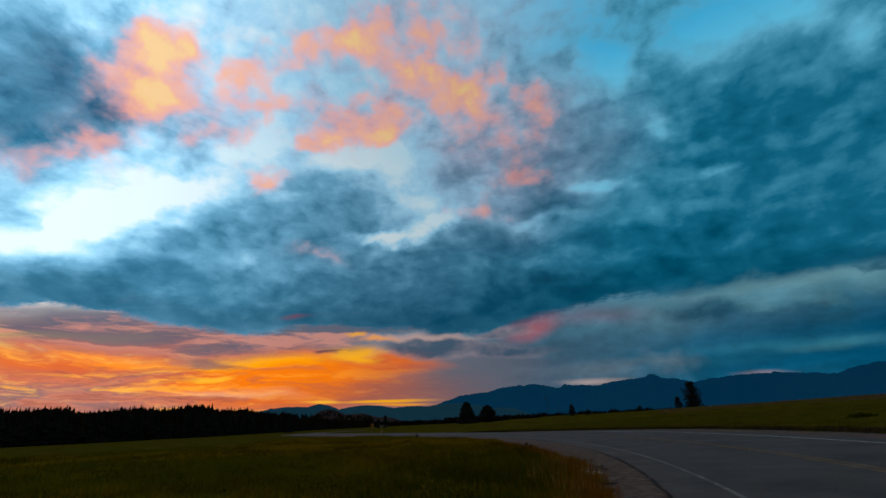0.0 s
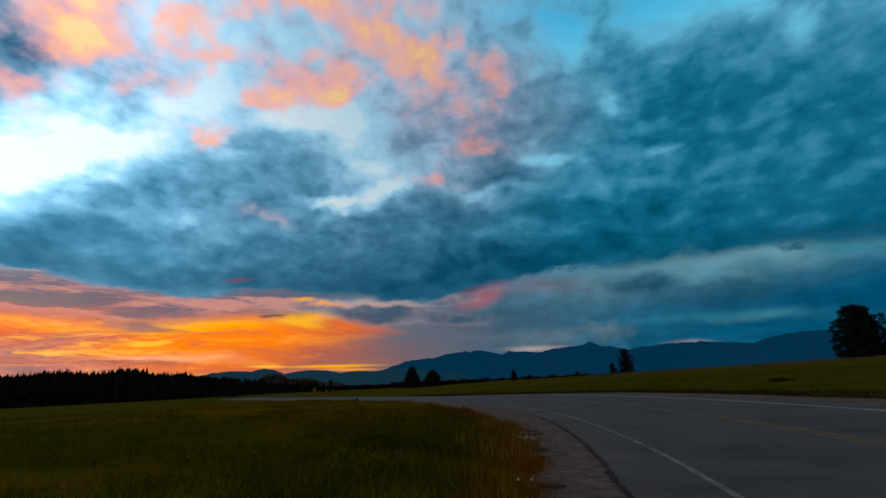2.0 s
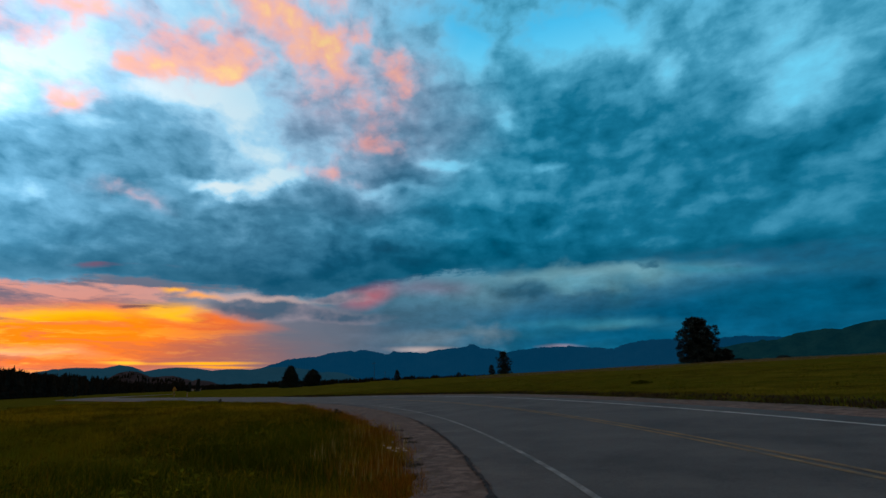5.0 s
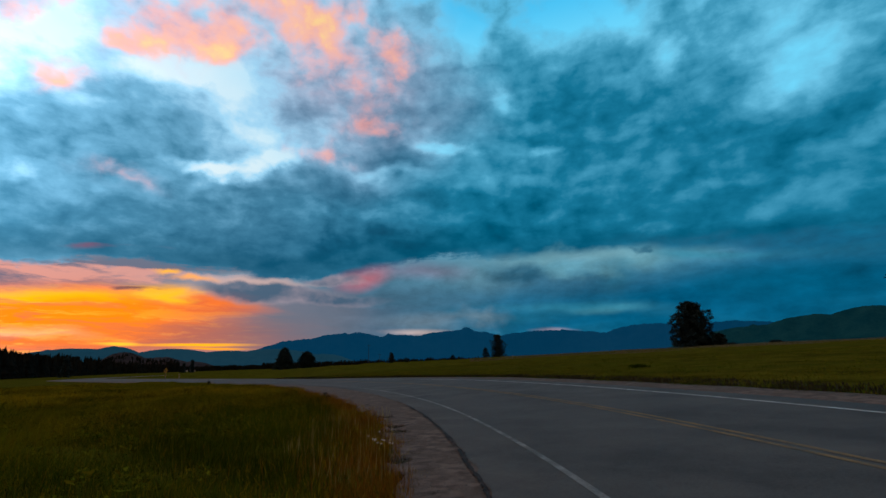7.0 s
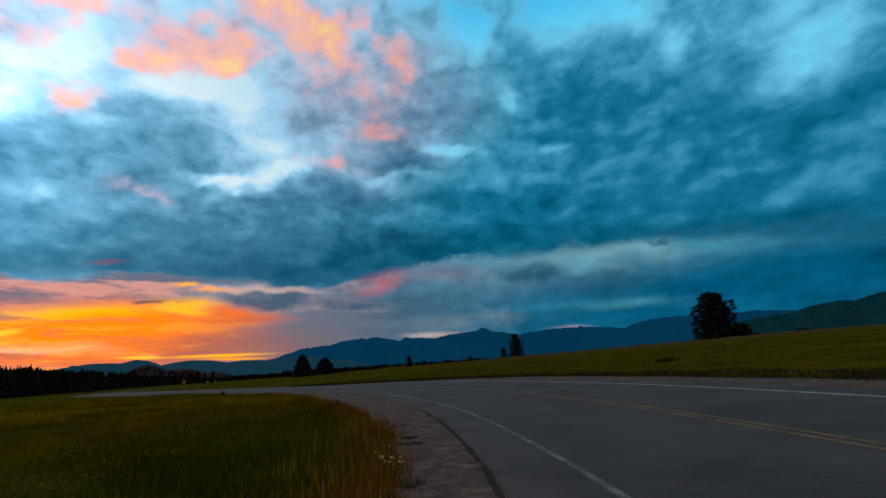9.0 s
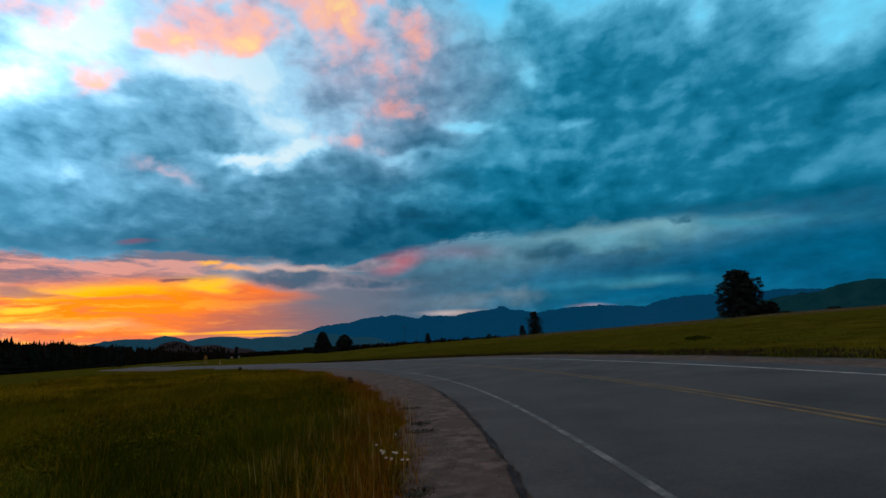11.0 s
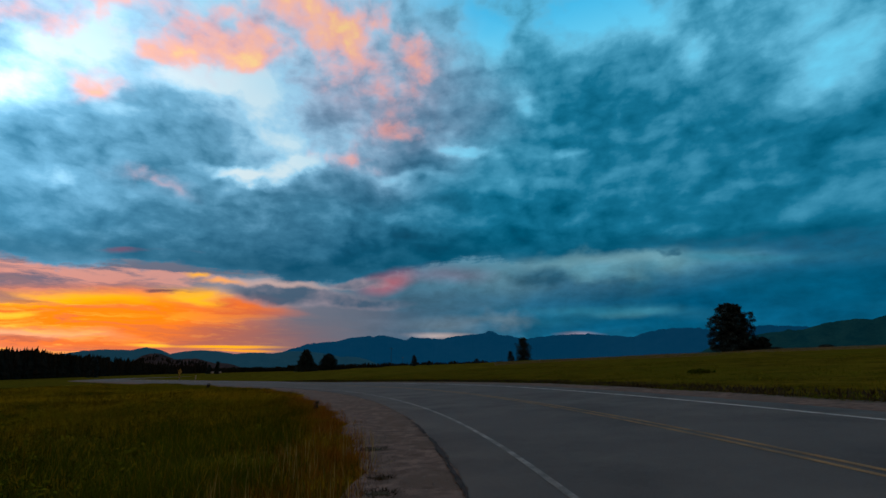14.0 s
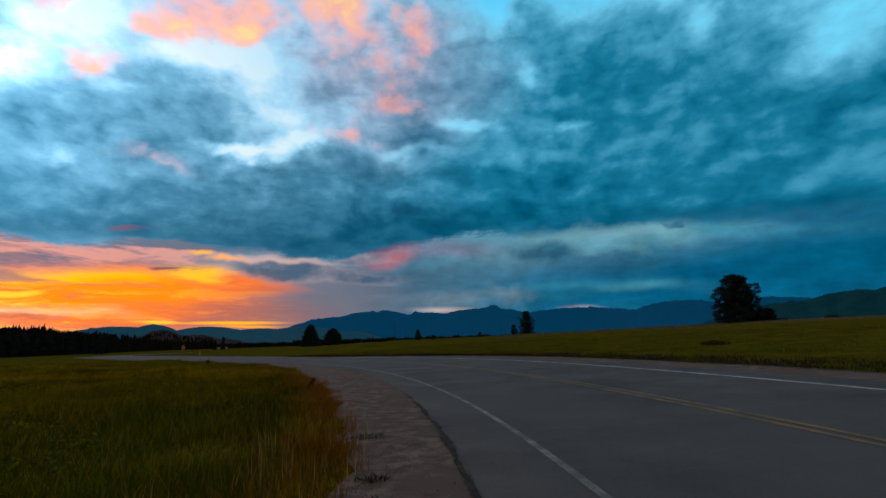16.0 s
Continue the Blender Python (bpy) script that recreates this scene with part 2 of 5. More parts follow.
TONES = calc("ADD", TONES, smooth(AZ, 4.0, -32.0, 0.0, 0.16))
# darker bellies, lighter folds and openings in the spread of cloud
fold(7.7, 37.6, 2.7, 2.46, -3, 0.45); fold(15.1, 32.4, 7.0, 3.53, -69, -0.22); fold(24.0, 36.9, 5.2, 1.47, -11, 0.38)
fold(28.2, 35.3, 2.1, 1.15, -14, 0.22); fold(11.7, 29.9, 1.5, 0.79, -40, 0.3); fold(26.0, 27.4, 4.9, 5.55, -11, -0.14)
fold(31.8, 31.3, 1.8, 1.61, -15, 0.42); fold(35.1, 28.4, 2.8, 6.72, -16, -0.18); fold(31.3, 34.1, 1.4, 2.34, -15, -0.14)
fold(42.9, 25.4, 3.0, 1.79, 0, 0.36); fold(42.0, 29.9, 3.8, 2.46, -21, 0.2); fold(46.2, 28.7, 2.8, 2.35, -23, 0.16)
fold(47.2, 21.6, 4.9, 1.21, 12, -0.2); fold(50.6, 24.9, 1.8, 1.82, -24, -0.1); fold(46.6, 18.7, 4.5, 0.91, 17, 0.12)
fold(39.8, 14.1, 4.5, 0.72, 13, 0.14); fold(46.8, 14.3, 3.4, 0.6, 16, 0.12); fold(28.1, 13.5, 1.9, 0.62, -8, 0.2)
fold(37.6, 15.7, 4.8, 1.48, 15, -0.14); fold(43.4, 20.6, 3.8, 1.06, 17, -0.12); fold(36.0, 21.9, 4.6, 2.36, -14, -0.14)
fold(16.7, 16.5, 10.7, 2.48, -6, -0.1); fold(9.7, 13.8, 17.8, 1.47, -4, -0.12); fold(32.2, 11.8, 8.7, 1.32, -9, -0.1)
fold(44.0, 10.3, 5.4, 1.26, -11, -0.08); fold(15.5, 23.8, 2.2, 0.51, 1, 0.25); fold(23.8, 21.1, 2.9, 0.62, -4, 0.12)
fold(-1.9, 17.2, 2.9, 0.99, 4, 0.13); fold(17.7, 20.2, 7.4, 0.77, -7, 0.08); fold(5.1, 19.3, 8.5, 1.65, -3, -0.08)
fold(4.0, 25.1, 3.2, 0.64, -9, 0.42); fold(-4.6, 22.6, 4.2, 0.51, 1, 0.22); fold(-24.2, 21.3, 3.6, 0.58, 0, 0.42)
fold(-18.3, 22.5, 4.6, 0.72, 11, 0.42); fold(-20.8, 24.6, 3.3, 1.86, 8, 0.16); fold(-15.4, 25.2, 6.1, 1.92, 6, 0.2)
fold(-9.1, 26.0, 3.8, 1.97, 3, 0.13); fold(-20.5, 27.8, 2.6, 2.55, 9, 0.2); fold(-26.6, 30.9, 7.1, 1.25, 13, 0.3)
fold(-31.3, 24.9, 7.4, 2.75, 8, -0.1); fold(-33.3, 21.6, 8.5, 1.31, 7, -0.16); fold(-25.7, 26.6, 3.4, 2.19, 11, 0.02)
fold(-15.2, 28.8, 3.0, 2.45, 6, -0.24); fold(-36.8, 17.8, 3.1, 0.91, -7, 0.14); fold(-20.0, 18.4, 12.3, 2.42, 5, -0.1)
fold(-32.6, 14.6, 8.5, 2.15, 8, -0.08); fold(-16.8, 12.4, 12.5, 2.37, 2, -0.16); fold(-2.0, 14.2, 10.2, 1.99, -1, -0.1)
fold(-3.2, 24.0, 4.4, 0.89, 1, -0.2); fold(-40.0, 29.3, 3.7, 2.7, 20, 0.3); fold(1.3, 29.7, 6.6, 5.48, -1, -0.04)
fold(-6.7, 29.5, 4.3, 3.6, 3, -0.1); fold(-25.6, 18.6, 4.8, 1.26, 12, 0.08); fold(-10.1, 20.0, 7.3, 1.28, -2, -0.06)
fold(-59.8, 31.3, 5.7, 5.26, 22, -0.5); fold(-62.7, 33.0, 3.5, 2.71, 25, -0.3); fold(-55.7, 30.2, 2.5, 2.29, 19, -0.35)
fold(-61.6, 27.0, 2.6, 1.16, 32, -0.2); fold(-55.6, 21.5, 7.5, 3.91, 26, 0.5); fold(-59.4, 22.6, 2.9, 1.5, 17, -0.2)
fold(-46.9, 28.5, 3.4, 0.92, -2, -0.2); fold(-60.5, 19.2, 1.0, 1.48, 15, -0.3); fold(-29.1, 27.2, 6.4, 2.22, 4, 0.03)
fold(-37.7, 23.8, 5.8, 2.48, 7, -0.04); fold(-21.9, 30.1, 4.5, 1.9, 1, 0.2); fold(-55.4, 15.6, 7.0, 0.85, 6, -0.1)
fold(20.2, 25.6, 5.6, 8.14, -17, -0.12); fold(17.8, 37.0, 3.6, 2.03, -19, 0.3); fold(-58.7, 17.3, 4.6, 1.2, 30, 0.38)
fold(-50.3, 22.0, 5.0, 1.44, 25, 0.36); fold(-43.5, 25.4, 3.6, 1.41, 15, 0.26); fold(-53.8, 14.2, 9.9, 1.4, 11, -0.14)
fold(-45.6, 19.9, 5.0, 0.82, 17, -0.12); fold(-39.1, 30.6, 4.7, 1.06, 14, 0.3); fold(-52.6, 29.2, 1.6, 1.59, 16, 0.2)
fold(-26.4, 29.9, 5.9, 1.01, 3, 0.14); fold(-38.6, 37.4, 2.8, 1.66, 10, 0.2); fold(-28.3, 38.3, 3.1, 1.72, 5, 0.22)
# heads and edges of the small clouds that the low sun still reaches
WARMTH = calc("MULTIPLY", TONES, 1e-7)
warm(-38.0, 27.4, 1.9, 1.15, 9, 1.0); warm(-26.3, 34.5, 3.3, 2.0, 14, 0.85); warm(-23.8, 33.4, 2.7, 1.56, 12, 0.45)
warm(-31.5, 33.1, 2.9, 2.42, 16, 0.5); warm(-11.0, 35.4, 3.6, 3.18, 6, 0.75); warm(-2.1, 35.5, 2.5, 1.58, 1, 0.65)
warm(-4.5, 30.8, 3.0, 2.68, 2, 0.4); warm(-4.6, 27.4, 4.6, 1.11, 2, 0.4); warm(-11.1, 24.0, 2.9, 0.93, 1, 0.8)
warm(-32.0, 19.1, 2.3, 0.65, -7, 0.5); warm(-16.6, 37.9, 3.8, 1.44, 9, 0.5); warm(-32.0, 31.2, 1.5, 0.88, 16, 0.4)
warm(-8.2, 38.5, 4.4, 1.85, 4, 0.25)
warm(-46.8, 35.0, 13.6, 5.88, 15, 0.12); warm(-29.7, 37.0, 12.1, 5.8, 6, 0.12); warm(-11.8, 36.2, 9.4, 7.17, -3, 0.08)
warm(-55.5, 28.3, 8.9, 2.04, 23, 0.16); warm(-57.8, 34.1, 5.9, 2.88, 21, 0.08); warm(-26.9, 42.3, 9.6, 3.25, 5, 0.14)
warm(-51.4, 36.4, 2.6, 3.28, 18, 0.75); warm(-48.0, 36.2, 5.2, 3.03, 15, 0.62); warm(-51.1, 38.8, 3.0, 1.58, 18, 0.6)
warm(-56.3, 33.9, 1.7, 2.21, 20, 0.45); warm(-40.1, 38.3, 2.5, 1.63, 11, 0.65); warm(-34.6, 41.0, 2.6, 1.29, 8, 0.8)
warm(-38.2, 34.8, 1.5, 1.14, 10, 0.95); warm(-43.4, 31.2, 3.5, 0.85, 16, 0.85); warm(-31.7, 31.7, 1.7, 0.85, 6, 0.5)
warm(-52.7, 31.9, 1.9, 1.04, 17, 0.8); warm(-18.0, 42.2, 6.2, 3.86, 0, 0.75); warm(-53.3, 24.8, 1.2, 1.51, 15, 0.45)
warm(-58.2, 26.4, 3.4, 0.9, 24, 0.8); warm(-59.0, 23.8, 2.2, 0.6, 18, 0.3); warm(-53.5, 12.4, 2.7, 0.43, 13, 0.5)
warm(-27.0, 43.4, 3.4, 1.49, 5, 0.7)
HEADS = calc("ABSOLUTE", calc("SUBTRACT", fractal(warped(P, W_FINE, (1.4, 1.0)), 0.15, 1.7, 2, 0.5, (3, 7, 0)), 0.5))     # rounded heads with creases between
near_overhead = smooth(EL, 13.0, 30.0)
rough_tone = calc("MULTIPLY_ADD", calc("SUBTRACT", LUMP, 0.5), 0.30, calc("MULTIPLY_ADD", calc("SUBTRACT", GRAIN, 0.5), 0.22, calc("MULTIPLY", BILLOW, 0.20)))
rough_tone = calc("MULTIPLY_ADD", calc("SUBTRACT", TONE_FINE, 0.5), 0.50, calc("MULTIPLY", rough_tone, near_overhead))
rough_tone = calc("MULTIPLY_ADD", calc("SUBTRACT", FLECK, 0.5), 0.27, calc("MULTIPLY_ADD", RELIEF, 0.10, rough_tone))
rough_tone = calc("MULTIPLY_ADD", calc("SUBTRACT", HEADS, 0.10), 0.60, rough_tone)
TONES = calc("ADD", TONES, calc("MULTIPLY", rough_tone, smooth(EL, 9.0, 18.0, 0.6, 1.0)))
TONES = calc("MULTIPLY_ADD", TONES, 0.82, smooth(AZ, -15.0, 15.0, 0.10, 0.16))
teal = run(TONES, ((0.0, level(0, 58, 84)), (1.0, level(112, 214, 250)), (0.2, level(0, 88, 118)), (0.4, level(22, 116, 150)), (0.6, level(66, 152, 186)), (0.8, level(104, 190, 224))))
teal = mix(calc("MULTIPLY", smooth(EL, 33.0, 41.0), smooth(TONES, 0.60, 1.0, 0.0, 0.75)), teal, level(30, 178, 236))
grey = run(TONES, ((0.0, level(0, 60, 90)), (1.0, level(218, 238, 246)), (0.2, level(24, 88, 120)), (0.4, level(64, 126, 158)), (0.6, level(106, 168, 202)), (0.8, level(158, 214, 244))))
mauve = run(TONES, ((0.0, level(50, 78, 108)), (1.0, level(160, 220, 248)), (0.3, level(88, 116, 146)), (0.55, level(136, 156, 184)), (0.72, level(164, 190, 218)), (0.84, level(152, 206, 238))))
tint = calc("MULTIPLY", union([puff(P_BIG, -9.0, 31.5, 13.0, 8.0, 0, 0.8), puff(P_BIG, -30.0, 37.0, 20.0, 6.0, 8, 0.8), puff(P_BIG, -22.0, 46.0, 22.0, 6.0, 0, 0.8)]), 0.75)
clouds = vec("SCALE", mix(tint, mix(smooth(AZ, -22.0, 8.0), grey, teal), mauve))
put(clouds.node.inputs["Scale"], smooth(AZ, -58.0, -20.0, 1.85, 1.05))
keel_line = stops(((-70, 10.8), (-53, 11.6), (-42, 10.2), (-30, 10.7), (-22, 9.9), (-13, 9.4), (-8.5, 9.9), (-4, 11.7), (2, 12.0), (13, 11.5), (23, 10.7), (32, 10.0), (41, 9.0), (50, 7.8)), 30.0)
above = calc("SUBTRACT", calc("MULTIPLY_ADD", HEAP, 2.4, calc("MULTIPLY_ADD", TONE_LINE, 1.8, calc("MULTIPLY_ADD", FLECK, 1.6, calc("ADD", EL, -2.9)))), keel_line)
bank = calc("MULTIPLY", smooth(above, -0.25, 0.55), calc("SUBTRACT", 1.0, calc("MULTIPLY", smooth(above, 3.0, 0.0), smooth(AZ, 20.0, 40.0, 0.0, 0.6))))
SKY = over(SKY, bank, clouds)
# the darkest part, along the keel
SKY = over(SKY, calc("MULTIPLY", smooth(above, -0.2, 0.9), smooth(above, 1.2, 4.5, 1.0, 0.0)), level(0, 72, 100), 0.40)
broken = calc("MULTIPLY_ADD", calc("SUBTRACT", POPCORN, 0.58), 0.75, calc("MULTIPLY_ADD", calc("SUBTRACT", TONE_FINE, 0.5), 0.50, calc("MULTIPLY", RELIEF, 0.14)))
lit_heads = calc("MULTIPLY_ADD", broken, smooth(WARMTH, 0.0, 0.22), WARMTH)
warm_colour = vec("SCALE", run(lit_heads, ((0.0, level(182, 184, 210)), (0.18, level(226, 182, 192)), (0.34, level(255, 170, 158)), (0.50, level(255, 178, 146)), (0.66, level(255, 206, 132)))))
put(warm_colour.node.inputs["Scale"], smooth(AZ, -58.0, -8.0, 1.55, 1.05))
SKY = over(SKY, calc("MULTIPLY", smooth(lit_heads, -0.04, 0.62), smooth(AZ, 8.0, -2.0)), warm_colour, calc("MULTIPLY", smooth(EL, 12.0, 17.0), 0.88))
settle()
# low clouds
# shafts of rain and pale gaps beneath the bank
SKY = over(SKY, puff(P_SOFT, 26.5, 10.2, 2.7, 1.12, -7, 0.9), level(104, 160, 176), 0.8)
SKY = over(SKY, puff(P_SOFT, 32.7, 9.7, 3.7, 0.77, -5, 0.9), level(78, 142, 162), 0.7)
SKY = over(SKY, puff(P_SOFT, 16.9, 11.1, 6.5, 0.59, -5, 0.9), level(122, 166, 176), 0.6)
SKY = over(SKY, puff(P_SOFT, 23.1, 9.2, 1.3, 2.17, -6, 0.9), level(36, 100, 124), 0.55)
SKY = over(SKY, puff(P_SOFT, 7.4, 10.4, 4.4, 1.6, -3, 0.9), level(98, 142, 160), 0.5)
SKY = over(SKY, puff(P_SOFT, -0.8, 7.5, 5.7, 1.59, -2, 0.9), level(62, 106, 130), 0.5)
settle()
SKY = over(SKY, puff(P_SOFT, 19.0, 5.7, 8.2, 0.58, -6, 0.9), level(48, 122, 146), 0.5)
SKY = over(SKY, puff(P_SOFT, 27.1, 3.4, 4.0, 0.67, -4, 0.9), level(0, 80, 112), 0.5)
SKY = over(SKY, puff(P_SOFT, 38.6, 6.8, 7.5, 1.34, -8, 0.9), level(0, 88, 120), 0.6)
SKY = over(SKY, puff(P_SOFT, 41.3, 8.7, 5.8, 0.49, -5, 0.9), level(48, 124, 150), 0.5)
SKY = over(SKY, puff(P_SOFT, 22.0, 5.2, 2.6, 0.38, -4, 0.9), level(70, 140, 160), 0.6)
SKY = over(SKY, puff(P_SOFT, 10.5, 5.3, 7.3, 0.66, -3, 0.9), level(18, 94, 120), 0.5)
SKY = over(SKY, puff(P_SOFT, -12.3, 6.2, 4.6, 1.52, -1, 0.9), level(128, 122, 138), 0.45)
settle()
SKY = over(SKY, puff(P_SOFT, -11.5, 4.6, 6.5, 2.6, 0, 0.9), level(104, 116, 132), 0.7)
SKY = over(SKY, puff(P_SOFT, -5.9, 9.9, 2.6, 1.0, 13, 1.0), lin(206, 104, 112), 0.62)
SKY = over(SKY, puff(P_SOFT, 0.6, 10.6, 4.1, 0.8, -2, 1.0), lin(130, 104, 124), 0.45)
SKY = over(SKY, puff(P_FLAT, -31.6, 12.0, 2.0, 0.34, 5, 0.8), lin(140, 86, 108), 0.6)
loaf = union([puff(P_EDGE, -17.4, 8.5, 6.4, 1.21, -3, 0.35), puff(P_EDGE, -11.4, 7.9, 6.5, 0.65, -6, 0.5), puff(P_EDGE, -9.4, 9.6, 3.0, 0.46, -0, 0.6)])
SKY = over(SKY, loaf, two_tone(TONE_FINE, loaf, lin(76, 100, 122), lin(158, 146, 156), 1.6, 0.3, 0.7, 1.2), 0.92)
SKY = over(SKY, puff(P_EDGE, -18.7, 9.5, 4.9, 0.29, -2, 0.9), lin(206, 178, 172), 0.8)
settle()
SKY = over(SKY, puff(P_PUFF, 18.5, 10.3, 6.0, 1.10, -4, 0.9), lin(104, 154, 168), 0.6)
SKY = over(SKY, puff(P_EDGE, 23.3, 11.5, 2.7, 0.51, -6, 0.9), lin(124, 170, 182), 0.6)
SKY = over(SKY, puff(P_BIG, 43.7, 7.0, 7.6, 3.84, -8, 0.8), level(0, 86, 120), 0.6)
SKY = over(SKY, puff(P_THIN, 32.5, 10.2, 3.7, 0.35, -8, 0.9), lin(60, 136, 160), 0.6)
SKY = over(SKY, puff(P_THIN, 19.9, 5.7, 3.7, 0.38, -4, 0.9), lin(44, 124, 148), 0.35)
SKY = over(SKY, puff(P_PUFF, 7.6, 5.2, 3.0, 1.05, -2, 0.95), lin(124, 140, 150), 0.5)
SKY = over(SKY, puff(P_EDGE, 12.7, 9.9, 3.3, 1.12, -3, 0.55), two_tone(TONE_FINE, bank, lin(30, 86, 112), lin(84, 130, 150), 1.6, 0.2, 0.0, 1.2), 0.8)
SKY = over(SKY, puff(P_EDGE, -26.9, 10.0, 1.0, 0.24, 3, 0.9), lin(255, 186, 80))
SKY = over(SKY, puff(P_EDGE, -24.3, 9.5, 1.7, 0.22, 2, 0.9), lin(250, 176, 110))
SKY = over(SKY, puff(P_THIN, 1.2, 4.8, 4.0, 0.79, -2, 0.9), lin(112, 132, 146), 0.7)
SKY = over(SKY, puff(P_THIN, 0.5, 3.6, 2.9, 0.33, -2, 0.9), lin(190, 172, 168), 0.8)
SKY = over(SKY, puff(P_THIN, 16.0, 3.2, 1.5, 0.25, -3, 0.9), lin(150, 136, 150), 0.8)
SKY = over(SKY, puff(P_PUFF, 26.5, 10.9, 1.2, 0.42, -7, 0.7), lin(30, 92, 118), 0.7)

# grain of the thin low clouds away from the glow
grain_low = calc("MULTIPLY_ADD", calc("SUBTRACT", TONE_FLAT, 0.5), 0.7, calc("MULTIPLY_ADD", calc("SUBTRACT", FLECK, 0.5), 0.6, calc("MULTIPLY", calc("SUBTRACT", TONE_FINE, 0.5), 0.6)))
grain_low = calc("MULTIPLY", grain_low, calc("MULTIPLY", smooth(EL, 13.0, 10.0), smooth(AZ, -14.0, 0.0)))
SKY = vec("SCALE", SKY)
put(SKY.node.inputs["Scale"], calc("ADD", 1.0, grain_low))
# plain grey-brown evening overcast overhead and behind
behind = calc("MAXIMUM", smooth(EL, 50.0, 66.0), smooth(calc("ABSOLUTE", AZ), 72.0, 105.0))
SKY = over(SKY, behind, mix(smooth(TONE, 0.35, 0.65), lin(118, 97, 84), lin(158, 132, 114)))

light = wt.nodes.new("ShaderNodeBackground")
put(light.inputs[0], SKY)
light.inputs[1].default_value = 1.0
world.cycles.sampling_method, world.cycles.sample_map_resolution = "MANUAL", 256
put(wt.nodes.new("ShaderNodeOutputWorld").inputs[0], light.outputs[0])

# what little of the low sun comes through the clouds
sun = new("sun", bpy.data.lights.new("sun", "SUN"))
sun.data.energy, sun.data.angle, sun.data.color = 0.5, radians(14), (1.0, 0.62, 0.34)
sun.matrix_world = look((0, 0, 0), (math.sin(radians(56)), -math.cos(radians(56)), -math.tan(radians(3.0))))
# ---------------------------------------------------------------- materials
def material(name, dark, light, scale=1.0, rough=0.9, fine=12.0, bump=0.0, bump_scale=40.0, per_object=0.0, per_island=0.0, stretch=(1, 1, 1),
             third=None, glow=None, lo=0.35, hi=0.65, specular=0.3):
    """Two tones at two scales of noise, with relief; third: a colour in large patches; glow: air haze as emission."""
    m = bpy.data.materials.new(name)
    m.use_nodes = True
    t = m.node_tree
    b = t.nodes["Principled BSDF"]
    b.inputs["Roughness"].default_value = rough
    b.inputs["Specular IOR Level"].default_value = specular
    co = t.nodes.new("ShaderNodeTexCoord").outputs["Object"]
    mp = t.nodes.new("ShaderNodeMapping")
    mp.inputs[3].default_value = stretch
    t.links.new(co, mp.inputs[0])

    def noise_at(s, detail=6.0, rough_n=0.6):
        n = t.nodes.new("ShaderNodeTexNoise")
        n.inputs["Scale"].default_value, n.inputs["Detail"].default_value, n.inputs["Roughness"].default_value = s, detail, rough_n
        t.links.new(mp.outputs[0], n.inputs["Vector"])
        return n.outputs[0]

    def ranged(v, a, c):
        r = t.nodes.new("ShaderNodeMapRange")
        r.inputs[1].default_value, r.inputs[2].default_value = a, c
        t.links.new(v, r.inputs[0])
        return r.outputs[0]

    def blend(f, a, c):
        n = t.nodes.new("ShaderNodeMix")
        n.data_type = "RGBA"
        for i, v in ((0, f), (6, a), (7, c)):
            if isinstance(v, tuple):
                n.inputs[i].default_value = v if len(v) == 4 else v + (1,)
            elif isinstance(v, float):
                n.inputs[i].default_value = v
            else:
                t.links.new(v, n.inputs[i])
        return n.outputs[2]

    def summed(a, c, k):
        n = t.nodes.new("ShaderNodeMath")
        n.operation = "MULTIPLY_ADD"
        t.links.new(c, n.inputs[0])
        n.inputs[1].default_value = k
        t.links.new(a, n.inputs[2])
        return n.outputs[0]

    f = summed(noise_at(scale), noise_at(scale * fine), 0.5)
    a, c = lo + 0.25, hi + 0.25
    if per_object:
        f = summed(f, t.nodes.new("ShaderNodeObjectInfo").outputs["Random"], per_object)
        a, c = a + per_object / 2, c + per_object / 2
    if per_island:
        f = summed(f, t.nodes.new("ShaderNodeNewGeometry").outputs["Random Per Island"], per_island)
        a, c = a + per_island / 2, c + per_island / 2
    col = blend(ranged(f, a, c), dark, light)
    if third:
        col = blend(ranged(noise_at(scale * 0.23), 0.47, 0.62), col, third)
    t.links.new(col, b.inputs["Base Color"])
    if bump:
        bn = t.nodes.new("ShaderNodeBump")
        bn.inputs["Strength"].default_value, bn.inputs["Distance"].default_value = min(1.0, bump), 0.02
        t.links.new(noise_at(bump_scale, 8.0), bn.inputs["Height"])
        t.links.new(bn.outputs[0], b.inputs["Normal"])
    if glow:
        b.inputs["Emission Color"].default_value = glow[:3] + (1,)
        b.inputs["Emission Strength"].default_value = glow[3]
    return m


M_FIELD = material("meadow_ground", (0.040, 0.036, 0.004), (0.115, 0.092, 0.009), 0.35, 1.0, 14, 0.8, 9.0, third=(0.068, 0.066, 0.006), specular=0.0)
M_ASPHALT = material("asphalt", (0.068, 0.065, 0.066), (0.122, 0.114, 0.110), 0.45, 0.9, 60, 0.6, 160.0, third=(0.097, 0.092, 0.092), specular=0.15)
M_GRAVEL = material("gravel_shoulder", (0.080, 0.056, 0.047), (0.215, 0.150, 0.125), 3.4, 1.0, 26, 1.0, 45.0, third=(0.120, 0.086, 0.070), specular=0.1)
M_WHITE = material("worn_white_line", (0.11, 0.105, 0.10), (0.35, 0.335, 0.325), 1.6, 0.85, 20, 0.3, 90.0, lo=0.40, hi=0.78)
M_CLEAR_WHITE = material("clear_white_line", (0.24, 0.23, 0.22), (0.60, 0.58, 0.56), 1.6, 0.85, 20, 0.3, 90.0, lo=0.36, hi=0.70)
